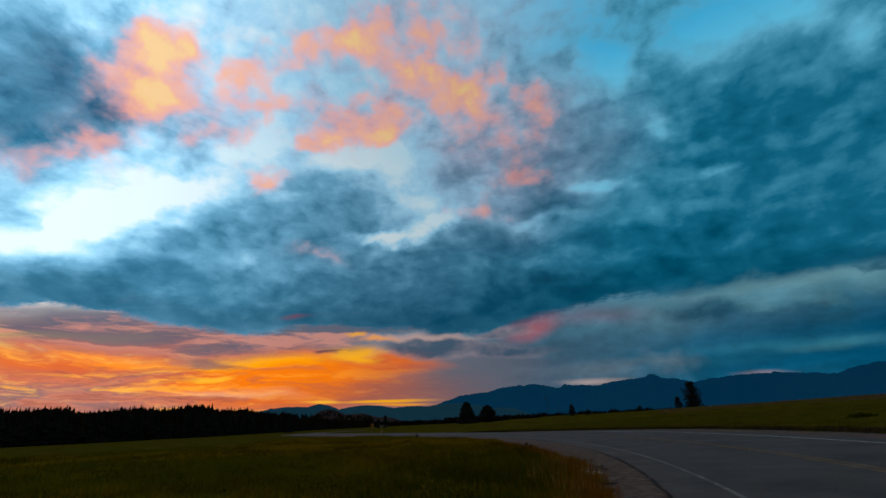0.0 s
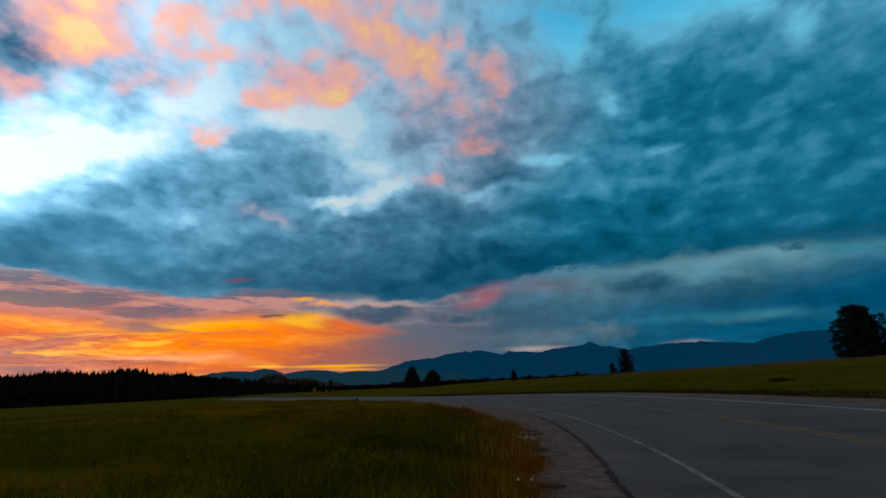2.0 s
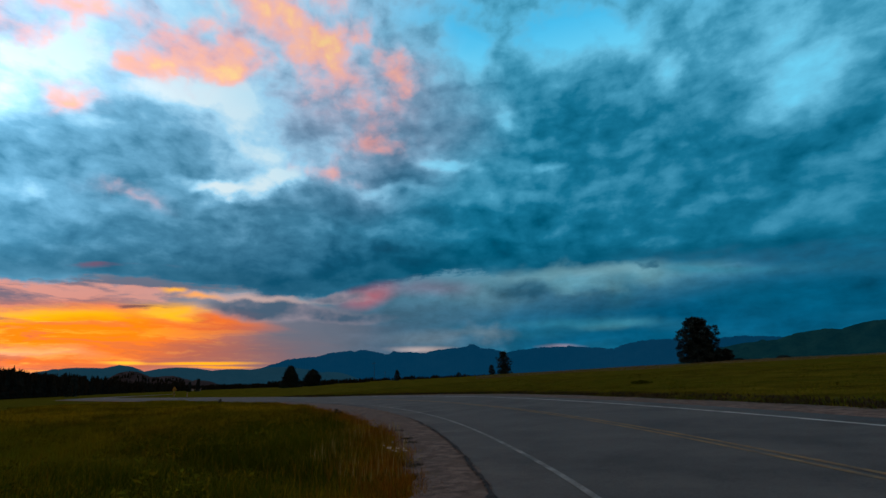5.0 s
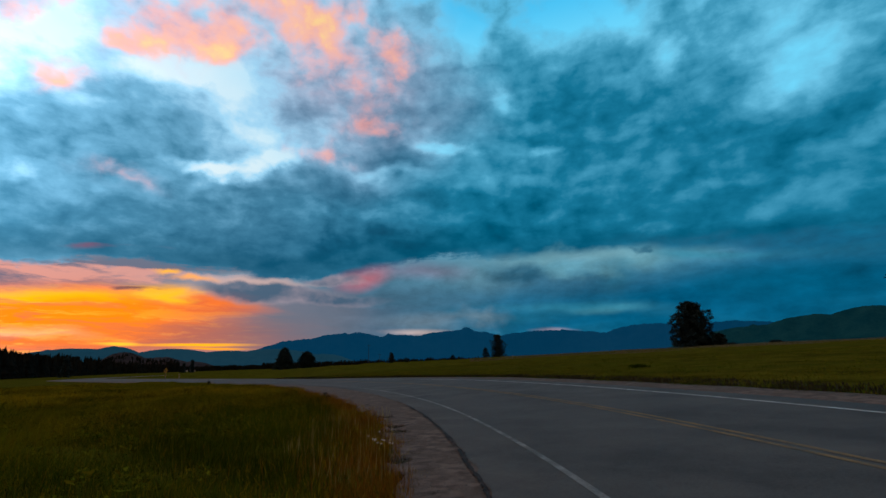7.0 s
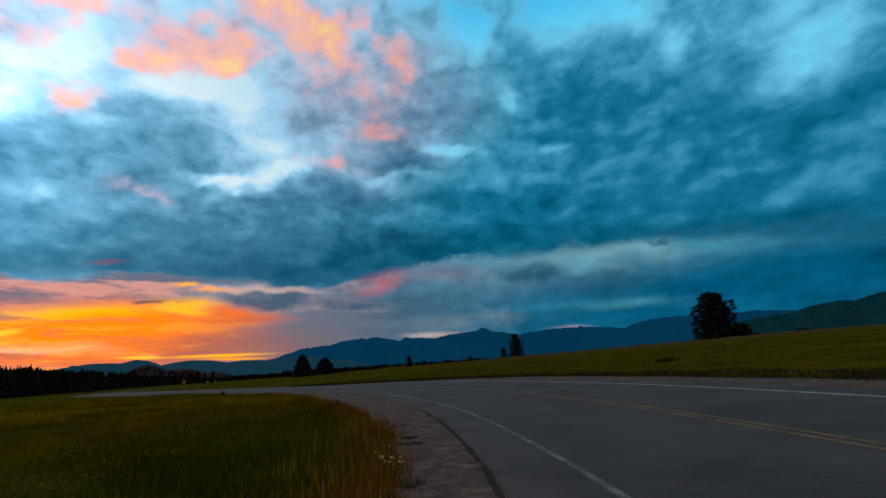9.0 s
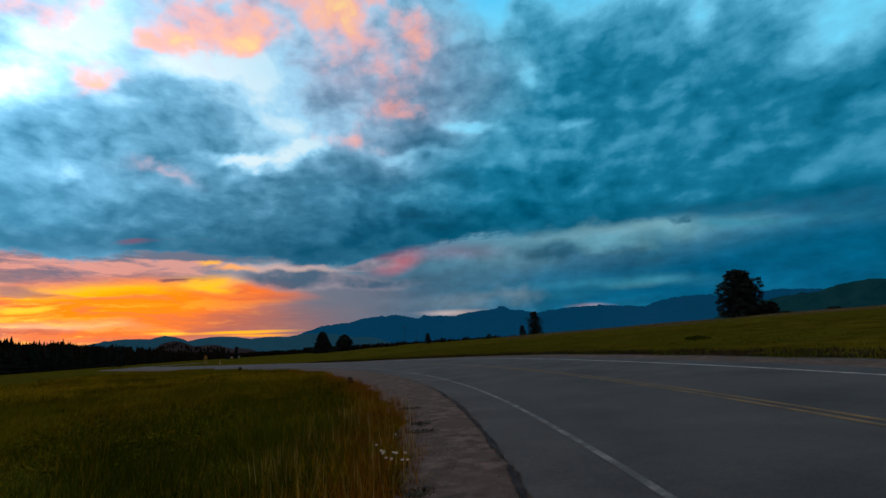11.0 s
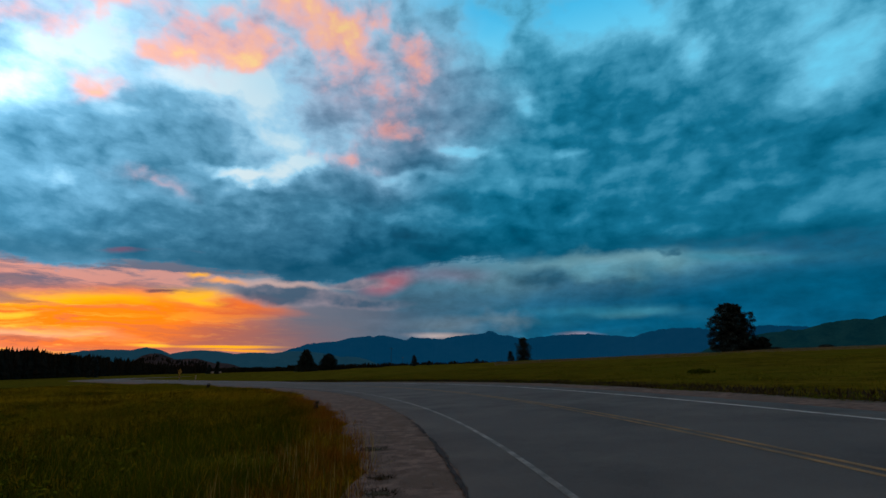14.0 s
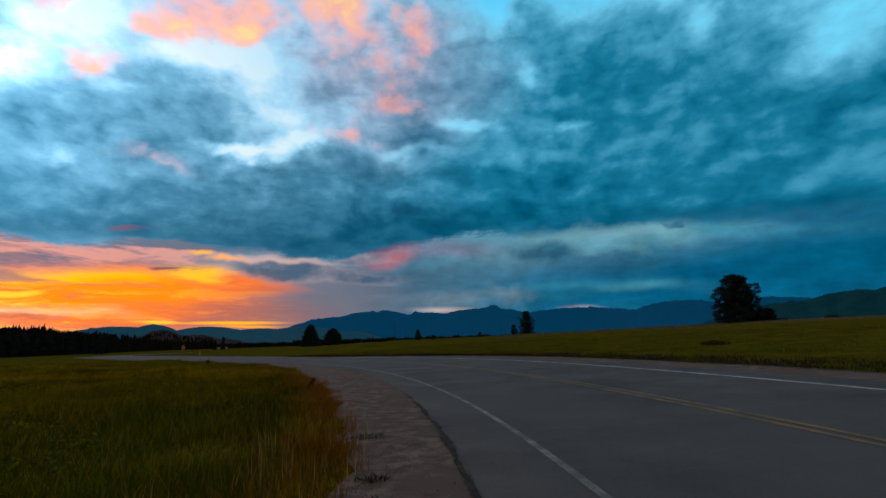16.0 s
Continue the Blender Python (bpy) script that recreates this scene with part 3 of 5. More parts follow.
M_YELLOW = material("worn_yellow_line", (0.11, 0.080, 0.050), (0.29, 0.17, 0.060), 1.6, 0.85, 20, 0.3, 90.0)
M_TAR = material("broken_edge", (0.014, 0.010, 0.010), (0.044, 0.032, 0.030), 3.5, 0.95, 9, 1.0, 60.0, lo=0.42, hi=0.62)
M_GRASS = material("meadow_grass", (0.058, 0.062, 0.004), (0.380, 0.290, 0.014), 0.22, 1.0, 7, per_island=0.3, third=(0.125, 0.150, 0.007), lo=0.42, hi=0.60, specular=0.0)
M_BANK = material("bank_grass", (0.066, 0.066, 0.004), (0.170, 0.142, 0.007), 0.10, 1.0, 7, per_island=0.15, third=(0.075, 0.095, 0.004), lo=0.40, hi=0.62, specular=0.0)
M_GREEN = material("green_grass", (0.026, 0.045, 0.002), (0.090, 0.125, 0.007), 0.30, 1.0, 9, per_island=0.4, specular=0.0)
M_DRY = material("dry_grass", (0.150, 0.070, 0.008), (0.330, 0.160, 0.024), 0.6, 1.0, 10, per_island=0.6, specular=0.0)
M_STRAW = material("pale_straw", (0.110, 0.100, 0.058), (0.220, 0.195, 0.130), 0.6, 1.0, 10, per_island=0.6, specular=0.0)
M_STALK = material("yellow_stalks", (0.24, 0.19, 0.060), (0.46, 0.38, 0.150), 0.6, 1.0, 10, per_island=0.6, specular=0.0)
M_NEEDLE = material("pine_needles", (0.012, 0.028, 0.034), (0.032, 0.056, 0.062), 0.5, 0.95, 8, per_island=0.4, specular=0.1)
M_FAR_TREE = material("far_conifers", (0.009, 0.012, 0.010), (0.021, 0.021, 0.017), 0.05, 1.0, 8, per_island=0.3, specular=0.0)
M_BARK = material("pine_bark", (0.030, 0.020, 0.014), (0.080, 0.050, 0.034), 3.0, 0.95, 8, 1.0, 12.0, stretch=(1, 1, 0.25))
M_WEED = material("leafy_weed", (0.050, 0.068, 0.004), (0.150, 0.148, 0.009), 0.4, 1.0, 9, per_island=0.4, specular=0.0)
M_PETAL = material("daisy_petals", (0.42, 0.42, 0.36), (0.58, 0.58, 0.52), 8.0, 0.8, 4)
M_EYE = material("daisy_eye", (0.55, 0.33, 0.02), (0.70, 0.45, 0.04), 8.0, 0.8, 4)
M_STEM = material("green_stem", (0.040, 0.060, 0.012), (0.070, 0.090, 0.020), 4.0, 0.9, 4)
M_STONE = material("gravel_stone", (0.075, 0.062, 0.058), (0.200, 0.170, 0.155), 6.0, 0.95, 8, per_island=0.5)
M_CLOD = material("dark_earth_tuft", (0.016, 0.014, 0.009), (0.048, 0.042, 0.022), 3.0, 1.0, 8, per_island=0.4)
M_WOOD = material("weathered_pole", (0.020, 0.020, 0.022), (0.050, 0.046, 0.046), 2.0, 0.9, 8, stretch=(1, 1, 0.2))
M_STEEL = material("galvanised_post", (0.08, 0.08, 0.08), (0.16, 0.16, 0.16), 5.0, 0.5, 6)
M_SIGN = material("yellow_sign", (0.28, 0.17, 0.016), (0.40, 0.26, 0.024), 3.0, 0.5, 6)
M_BLACK = material("black_sign_paint", (0.012, 0.012, 0.012), (0.03, 0.03, 0.03), 4.0, 0.6, 6)
M_PALE = material("pale_shed_wall", (0.30, 0.29, 0.28), (0.44, 0.43, 0.41), 0.5, 0.8, 6)
M_ROOF = material("shed_roof", (0.10, 0.09, 0.09), (0.18, 0.16, 0.15), 0.6, 0.8, 6)
# far hills; haze of the evening air is emission in all but the last
M_RANGE = material("hazed_blue_range", (0.003, 0.012, 0.020), (0.009, 0.022, 0.030), 0.002, 1.0, 9, glow=(0.0, 0.37, 0.90, 0.084), specular=0.0)
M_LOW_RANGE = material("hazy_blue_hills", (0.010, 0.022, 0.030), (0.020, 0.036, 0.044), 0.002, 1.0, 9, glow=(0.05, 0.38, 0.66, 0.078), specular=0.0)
# nearer hillside: own dark green plus a faint haze painted as emission
M_NEAR_RANGE = material("hazed_green_hill", (0.004, 0.018, 0.018), (0.012, 0.036, 0.030), 0.012, 1.0, 9, glow=(0.0, 0.42, 0.66, 0.026), specular=0.0)
M_CUT = material("cleared_hill", (0.030, 0.026, 0.030), (0.075, 0.060, 0.064), 0.012, 1.0, 9, specular=0.0)


# ---------------------------------------------------------------- plan
# The road bends left round a centre; offsets are metres outward from its double yellow line.
CX, CY, RAD, BEND, AHEAD = -74.8, 2.0, 79.6, radians(42), 120.0
ARC = RAD * BEND
R2 = 70.0


def road_at(s, o):
    """The plan place s metres along the yellow line and o metres to its outer side."""
    if s <= 0:
        return CX + RAD + o, CY + s
    if s <= ARC:
        a = s / RAD
        return CX + (RAD + o) * math.cos(a), CY + (RAD + o) * math.sin(a)
    hx, hy, nx, ny = -math.sin(BEND), math.cos(BEND), math.cos(BEND), math.sin(BEND)
    bx, by, d = CX + RAD * nx, CY + RAD * ny, s - ARC
    if d <= AHEAD:
        return bx + hx * d + nx * o, by + hy * d + ny * o
    a = (d - AHEAD) / R2
    qx, qy = bx + hx * AHEAD + nx * R2, by + hy * AHEAD + ny * R2
    ang = BEND + math.pi - a
    return qx + (R2 - o) * math.cos(ang), qy + (R2 - o) * math.sin(ang)


def bank(s):
    """Crossfall of the road: it leans into the bend and levels out after it."""
    return 0.039 * max(0.0, min(1.0, (ARC + 5 - s) / 35.0)) if s > 0 else 0.039


def road_z(s, o):
    return bank(s) * max(0.0, o + 3.6) + 0.02


S_LINE = np.arange(-60.0, ARC + AHEAD + 90.0, 1.0)
LINE = np.array([road_at(float(s), 0.0) for s in S_LINE])
OUT = np.array([np.subtract(road_at(float(s), 1.0), road_at(float(s), 0.0)) for s in S_LINE])
LEVEL = np.array([bank(float(s)) for s in S_LINE])


def lay(xs, ys):
    """Height of the land, and the offset from the road, for arrays of places."""
    xs, ys = np.asarray(xs, float).ravel(), np.asarray(ys, float).ravel()
    near = np.empty(len(xs), int)
    for i in range(0, len(xs), 4000):
        d = (xs[i : i + 4000, None] - LINE[:, 0]) ** 2 + (ys[i : i + 4000, None] - LINE[:, 1]) ** 2
        near[i : i + 4000] = d.argmin(1)
    off = np.stack([xs, ys], 1) - LINE[near]
    o = (off * OUT[near]).sum(1)
    far = np.hypot(off[:, 0], off[:, 1])
    o = np.where(far > 2 * np.abs(o), np.sign(o) * far, o)
    az = np.degrees(np.arctan2(xs + 0.7, np.maximum(ys + 3, 1)))
    slope = np.interp(az, [-60, -31, -25, -12, 4, 16, 31, 60], [0, 0.002, 0.012, 0.022, 0.0245, 0.0275, 0.031, 0.030])
    edge = LEVEL[near] * 8.6
    q = np.maximum(o - 5.5, 0)
    rise = slope * np.minimum(q, 140)
    rise = np.maximum(rise - np.clip(q - 150, 0, 700) * 0.012, np.minimum(rise, 0.3))
    swell = 0.16 * np.sin(xs * 0.11 + 1.3) * np.sin(ys * 0.09) * np.clip((np.abs(o) - 9) / 20, 0, 1)
    outer = edge + rise + swell
    inner = swell * 0.6 + 0.6 * np.clip((-o - 80) / 150, 0, 1) + 0.010 * np.clip(-o - 7.5, 0, 8) - 0.045
    under = LEVEL[near] * np.clip(o + 3.6, 0, 9) - 0.10
    z = np.where(o > 7.0, outer, np.where(o < -4.4, inner, np.where(o > 5.0, outer - 0.12, under)))
    return z, o


def top(xs, ys):
    """Height of whatever one would step on there: land or shoulder."""
    z, o = lay(xs, ys)
    return np.where((o < -4.7) & (o > -6.5), -0.012, np.where((o > 5.0) & (o < 7.0), z + 0.11, z))


def link(name, verts, faces, mat, smooth_faces=True):
    me = bpy.data.meshes.new(name)
    me.from_pydata([tuple(v) for v in verts], [], [tuple(f) for f in faces])
    me.materials.append(mat)
    if smooth_faces:
        me.polygons.foreach_set("use_smooth", [True] * len(me.polygons))
    me.update()
    return new(name, me)


def part(name, bm, mat, parent=None, label=""):
    me = bpy.data.meshes.new(name)
    bm.to_mesh(me)
    bm.free()
    me.materials.append(mat)
    ob = new(name, me)
    if parent:
        ob.parent = parent
    if label:
        ob["label"] = label
    return ob


def triangles(name, corners, mat, parent=None):
    """One mesh from an array of loose triangles (n, 3, 3)."""
    n = len(corners)
    me = bpy.data.meshes.new(name)
    me.vertices.add(3 * n)
    me.vertices.foreach_set("co", np.asarray(corners, np.float32).ravel())
    me.loops.add(3 * n)
    me.loops.foreach_set("vertex_index", np.arange(3 * n, dtype=np.int32))
    me.polygons.add(n)
    me.polygons.foreach_set("loop_start", np.arange(0, 3 * n, 3, dtype=np.int32))
    me.update(calc_edges=True)
    me.materials.append(mat)
    ob = new(name, me)
    if parent:
        ob.parent = parent
    return ob


# ---------------------------------------------------------------- ground
def axis_steps(lo, hi, fine_lo, fine_hi, step, grow=1.13):
    out = list(np.arange(fine_lo, fine_hi + 1e-6, step))
    d, v = step, fine_hi
    while v < hi:
        d *= grow
        v += d
        out.append(v)
    d, v, before = step, fine_lo, []
    while v > lo:
        d *= grow
        v -= d
        before.append(v)
    return np.array(before[::-1] + out)


GX, GY = axis_steps(-4700, 4700, -45, 45, 0.9), axis_steps(-4700, 4700, -14, 75, 0.9)
gx, gy = np.meshgrid(GX, GY)
gz, go = lay(gx, gy)
nx_, ny_ = len(GX), len(GY)
idx = np.arange(nx_ * ny_).reshape(ny_, nx_)
quads = np.stack([idx[:-1, :-1], idx[:-1, 1:], idx[1:, 1:], idx[1:, :-1]], -1).reshape(-1, 4)
ground = link("ground", np.stack([gx.ravel(), gy.ravel(), gz], 1).tolist(), quads.tolist(), M_FIELD)
tagged(ground, "rough olive-green meadow ground running to the hills", "ground", kind="structure")


# ---------------------------------------------------------------- road
def grass_edge(s):
    """Offset at which the meadow gives way to gravel on the inside of the bend, ragged."""
    return np.interp(s, [-20, 0, 5, 8, 11, 14, 20, 30, 60], [-5.8, -5.8, -5.92, -6.06, -6.26, -6.45, -6.85, -7.4, -7.6]) + 0.09 * np.sin(s * 1.7) + 0.07 * np.sin(s * 4.1 + 1)


def strip(name, o_in, o_out, s0, s1, lift, mat, step=1.0, thick=0.0, across=2, ragged=0.0, seed=0, drift=0.0):
    """A band that follows the road between two offsets, with a turned-down rim."""
    rng = random.Random(seed)
    n = max(2, int((s1 - s0) / step))
    verts, faces, w = [], [], across + 1 + (2 if thick else 0)
    wob = [rng.uniform(-1, 1) for _ in range(n + 1)]
    for i in range(n + 1):
        s = s0 + (s1 - s0) * i / n
        a = (float(grass_edge(s)) - 0.2 if o_in is None else o_in) + ragged * (wob[i] + 0.6 * math.sin(s * 0.9))
        away = drift * max(0.0, min(1.0, s / 6.0))
        cols = [away + a + (o_out - a) * j / across for j in range(across + 1)]
        rows = [(o, road_z(s, o) + lift) for o in cols]
        if thick:
            rows = [(rows[0][0] - 0.05, rows[0][1] - thick)] + rows + [(rows[-1][0] + 0.05, rows[-1][1] - thick)]
        verts += [(*road_at(s, o), z) for o, z in rows]
    for i in range(n):
        for j in range(w - 1):
            a = i * w + j
            faces.append((a, a + 1, a + w + 1, a + w))
    ob = link(name, verts, faces, mat, False)
    rim = (0, w - 2) if thick else ()
    ob.data.polygons.foreach_set("use_smooth", [j not in rim for i in range(n) for j in range(w - 1)])
    return ob


S_END = ARC + AHEAD + 80
tagged(strip("gravel_shoulder", None, -4.7, -40, S_END, -0.016, M_GRAVEL, 0.4, 0.05, 5, 0.08, 3), "brown gravel shoulder along the inside of the bend", "shoulder", kind="structure")
tagged(strip("gravel_shoulder", 4.5, 6.5, -40, S_END, -0.012, M_GRAVEL, 0.6, 0.12, 3, 0.02, 5), "brown gravel shoulder along the outside of the bend", "shoulder", kind="structure")
road = tagged(strip("road", -4.8, 4.75, -60, S_END, 0.0, M_ASPHALT, 0.3, 0.035, 8, 0.045, 1), "worn grey asphalt two-lane road bending left", "road", kind="structure")


def crack(name, s0, s1, mid, seed):
    """The broken rim of the asphalt: a dark hollow whose two sides wander and pinch out."""
    verts, faces, n = [], [], int((s1 - s0) / 0.06)
    for i in range(n + 1):
        q = s0 + (s1 - s0) * i / n
        half = 0.8 * max(0.004, 0.040 + 0.055 * noise.noise((q * 0.9, seed, 0.0)) + 0.035 * noise.noise((q * 4.3, seed, 2.0))) * min(1.0, (s1 - q) / 4.0 + 0.02)
        at = mid + 0.05 * noise.noise((q * 0.7, seed, 5.0)) + 0.03 * noise.noise((q * 5.0, seed, 6.0))
        for o in (at - half * (1.1 + 0.6 * noise.noise((q * 7.0, seed, 8.0))), at, at + half):
            verts.append((*road_at(q, o), road_z(q, o) + 0.004))
    for i in range(n):
        for j in (0, 1):
            a = i * 3 + j
            faces.append((a, a + 1, a + 4, a + 3))
    return link(name, verts, faces, M_TAR)


tagged(crack("crack_seam", -14, 17, -4.86, 8.0), "dark broken seam at the edge of the asphalt", "crack", kind="structure")
tagged(strip("edge_line_inner", -3.655, -3.545, -60, S_END, 0.006, M_WHITE, 0.8, drift=-0.10), "worn white edge line on the inside of the bend", "road marking", kind="structure")
tagged(strip("edge_line_outer", 3.64, 3.77, -60, S_END, 0.006, M_CLEAR_WHITE, 0.8), "worn white edge line on the outside of the bend", "road marking", kind="structure")
for a in (-0.17, 0.07):
    tagged(strip("centre_line", a, a + 0.10, -60, S_END, 0.006, M_YELLOW, 0.8), "faded yellow line, one of a pair", "road marking", group="double yellow line", kind="structure")


# ---------------------------------------------------------------- hills
def range_mesh(name, dist, depth, az0, az1, peaks, base, mat, seed, rough_el=0.10, step=0.1, foot=-20.0):
    """A ridge on an arc round the place: rounded summits, broken by noise, sloping to its foot on both sides."""
    cols = int((az1 - az0) / step)
    verts, faces = [], []
    rows = ((-1.0, 0.0), (-0.72, 0.24), (-0.45, 0.50), (-0.22, 0.78), (-0.08, 0.95), (0.0, 1.0), (0.3, 0.6), (1.0, 0.0))
    for i in range(cols + 1):
        az = az0 + i * step
        el = base
        for pa, pe, pw in peaks:
            d = (az - pa) / pw
            el = max(el, pe - 0.55 * pe * d * d) if abs(d) < 1.2 else el
        el += rough_el * (noise.fractal((az * 0.55, seed, 0.0), 0.8, 2.0, 7) + 0.35 * noise.noise((az * 2.7, seed, 4.0)) + 0.28 * noise.noise((az * 7.0, seed, 6.0)) + 0.12 * noise.noise((az * 19.0, seed, 7.0)))
        ends = min(1.0, (az - az0) / 5.0, (az1 - az) / 5.0)
        el *= ends * ends * (3 - 2 * ends)
        top = dist * math.tan(radians(max(el, 0.05))) + 1.5
        for k, (u, v) in enumerate(rows):
            r = dist + u * depth
            jit = depth * 0.10 * noise.noise((az * 0.4, seed + k, 1.0)) if 0 < k < 7 and v < 1 else 0
            h = foot + (top - foot) * v * (1 + (0.12 * noise.noise((az * 0.8, seed + 3 * k, 9.0)) if v < 1 else 0))
            a = radians(az)
            verts.append(((r + jit) * math.sin(a), (r + jit) * math.cos(a), h))
    w = len(rows)
    for i in range(cols):
        for k in range(w - 1):
            a = i * w + k
            faces.append((a, a + w, a + w + 1, a + 1))
    ob = link(name, verts, faces, mat)
    return ob


# the range and low hills emit a little blue, painted in for haze
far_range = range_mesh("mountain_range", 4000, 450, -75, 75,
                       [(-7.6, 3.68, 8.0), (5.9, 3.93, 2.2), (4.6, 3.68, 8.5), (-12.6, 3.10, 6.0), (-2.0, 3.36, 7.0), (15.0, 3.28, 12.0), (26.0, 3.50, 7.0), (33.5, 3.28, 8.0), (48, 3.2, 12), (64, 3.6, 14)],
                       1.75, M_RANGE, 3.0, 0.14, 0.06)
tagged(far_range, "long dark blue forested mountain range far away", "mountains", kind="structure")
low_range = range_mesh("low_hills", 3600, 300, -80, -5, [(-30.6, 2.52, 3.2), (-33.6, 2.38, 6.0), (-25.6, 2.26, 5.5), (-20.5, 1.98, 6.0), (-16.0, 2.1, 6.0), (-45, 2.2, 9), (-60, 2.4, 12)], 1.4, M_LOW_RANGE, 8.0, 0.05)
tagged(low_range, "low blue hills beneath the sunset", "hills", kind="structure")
# wooded hillside whose material glows faintly in place of air haze
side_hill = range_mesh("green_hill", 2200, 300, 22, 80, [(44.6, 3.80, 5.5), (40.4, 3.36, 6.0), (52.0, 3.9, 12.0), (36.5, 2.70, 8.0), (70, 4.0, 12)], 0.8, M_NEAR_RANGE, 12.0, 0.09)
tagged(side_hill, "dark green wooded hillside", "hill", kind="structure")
cut_hill = range_mesh("cleared_hill", 1250, 120, -40, -19, [(-29.8, 1.98, 2.3), (-27.0, 1.42, 3.5), (-24, 0.98, 4.5)], 0.3, M_CUT, 15.0, 0.10, foot=-4.0)
tagged(cut_hill, "low brown cleared hill in front of blue hills", "hill", kind="structure")


# ---------------------------------------------------------------- trees
def cone_tree(rng, x, y, z, h, w, tiers=6, seg=7):
    """Loose triangles of a small far conifer: ragged tiers on a stem."""
    tris, spiky = [], rng.random() < 0.10
    for k in range(tiers):
        u = k / tiers
        z0, z1 = z + h * (0.06 + 0.86 * u), z + h * min(1.0, 0.06 + 0.86 * u + 0.30)
        r = w * ((1 - u) ** 0.85 if spiky else (1 - u ** 2.6) * 1.1) * rng.uniform(0.7, 1.25)
        a0 = rng.uniform(0, 6.28)
        ring = [(x + r * rng.uniform(0.65, 1.2) * math.cos(a0 + 6.2832 * i / seg), y + r * rng.uniform(0.65, 1.2) * math.sin(a0 + 6.2832 * i / seg), z0 - h * rng.uniform(0, 0.05)) for i in range(seg)]
        tris += [(ring[i], ring[(i + 1) % seg], (x, y, z1)) for i in range(seg)]
    return tris


def woods(name, count, line, depth, hts, mat, label, seed, sink=0.0):
    """A far wood between two ends of a line, too thick to count."""
    rng = random.Random(seed)
    tris = []
    pts = []
    for _ in range(count):
        t = rng.random() * (len(line) - 1)
        i = min(int(t), len(line) - 2)
        u = t - i
        (ax, ay), (bx, by) = line[i], line[i + 1]
        px, py = ax + (bx - ax) * u, ay + (by - ay) * u
        d = rng.random() ** 1.3 * depth
        r = math.hypot(px, py)
        pts.append((px * (1 + d / r), py * (1 + d / r)))
    zs, _ = lay([p[0] for p in pts], [p[1] for p in pts])
    for (px, py), z in zip(pts, zs):
        swell = 0.82 + 0.36 * noise.noise((px * 0.045, py * 0.045, seed))
        h = rng.uniform(*hts) * swell * (1.08 if rng.random() < 0.04 else 1.0)
        tris += cone_tree(rng, px, py, float(z) - sink, h, h * rng.uniform(0.10, 0.19))
    ob = triangles(name, np.array(tris), mat)
    return tagged(ob, label, "forest", kind="stuff")


def polar(az, d):
    return d * math.sin(radians(az)), d * math.cos(radians(az))


woods("conifer_forest", 12000, [polar(-100, 190), polar(-80, 200), polar(-58, 235), polar(-44, 300), polar(-36, 400)], 70, (13.6, 17.6), M_FAR_TREE, "black dense conifer forest behind the meadow", 5)
woods("conifer_forest", 1500, [polar(-38, 380), polar(-34, 430), polar(-31, 520), polar(-25, 800)], 110, (9, 16), M_FAR_TREE, "dark mixed wood thinning out towards the valley", 6)
woods("conifer_forest", 700, [polar(-41, 330), polar(-37, 380), polar(-33.5, 450)], 60, (13, 18), M_FAR_TREE, "black conifers at the end of the forest", 16)
woods("valley_trees", 2200, [polar(-30, 800), polar(-22, 950), polar(-16, 1080)], 60, (8.5, 11), M_FAR_TREE, "dark belt of trees across the valley floor", 7)

woods("valley_trees", 1500, [polar(-17, 1080), polar(-12, 1100), polar(-4, 1130), polar(8, 1150)], 50, (13, 16.5), M_FAR_TREE, "thin dark line of trees behind the crest of the field", 17)


def crest_trees(count, seed):
    """Scattered conifers along the top of the cleared hill."""
    rng = random.Random(seed)
    tris = []
    for _ in range(count):
        az = -33.5 + 8.5 * rng.random() ** 0.8
        el = max(1.98 - 1.09 * ((az + 29.8) / 2.3) ** 2, 1.42 - 0.78 * ((az + 27.0) / 3.5) ** 2, 0.98 - 0.54 * ((az + 24.0) / 4.5) ** 2, 0.3)
        d = 1250 - 60 * rng.random()
        h = rng.uniform(4, 10)
        tris += cone_tree(rng, *polar(az, d), (d * math.tan(radians(el)) - 5) * (1 - 0.004 * (1250 - d)), h, h * rng.uniform(0.16, 0.28), 5, 6)
    return tagged(triangles("hill_trees", np.array(tris), M_FAR_TREE), "dark conifers scattered over the cleared hill", "trees", kind="stuff")


crest_trees(150, 8)


def leafy(rng, centre, size, count, flat=0.55, leaf=0.22):
    """Loose triangles of one clump of needles."""
    c = np.array(centre)
    out = []
    for _ in range(count):
        d = np.array([rng.gauss(0, 1), rng.gauss(0, 1), rng.gauss(0, 1)])
        d *= rng.random() ** 0.4 / max(1e-6, np.linalg.norm(d))
        p = c + size * d * (1, 1, flat)
        a = np.array([rng.gauss(0, 1), rng.gauss(0, 1), rng.gauss(0, 0.7)]) * leaf
        b = np.array([rng.gauss(0, 1), rng.gauss(0, 1), rng.gauss(0, 0.7)]) * leaf
        out.append((p, p + a, p + b))
    return out


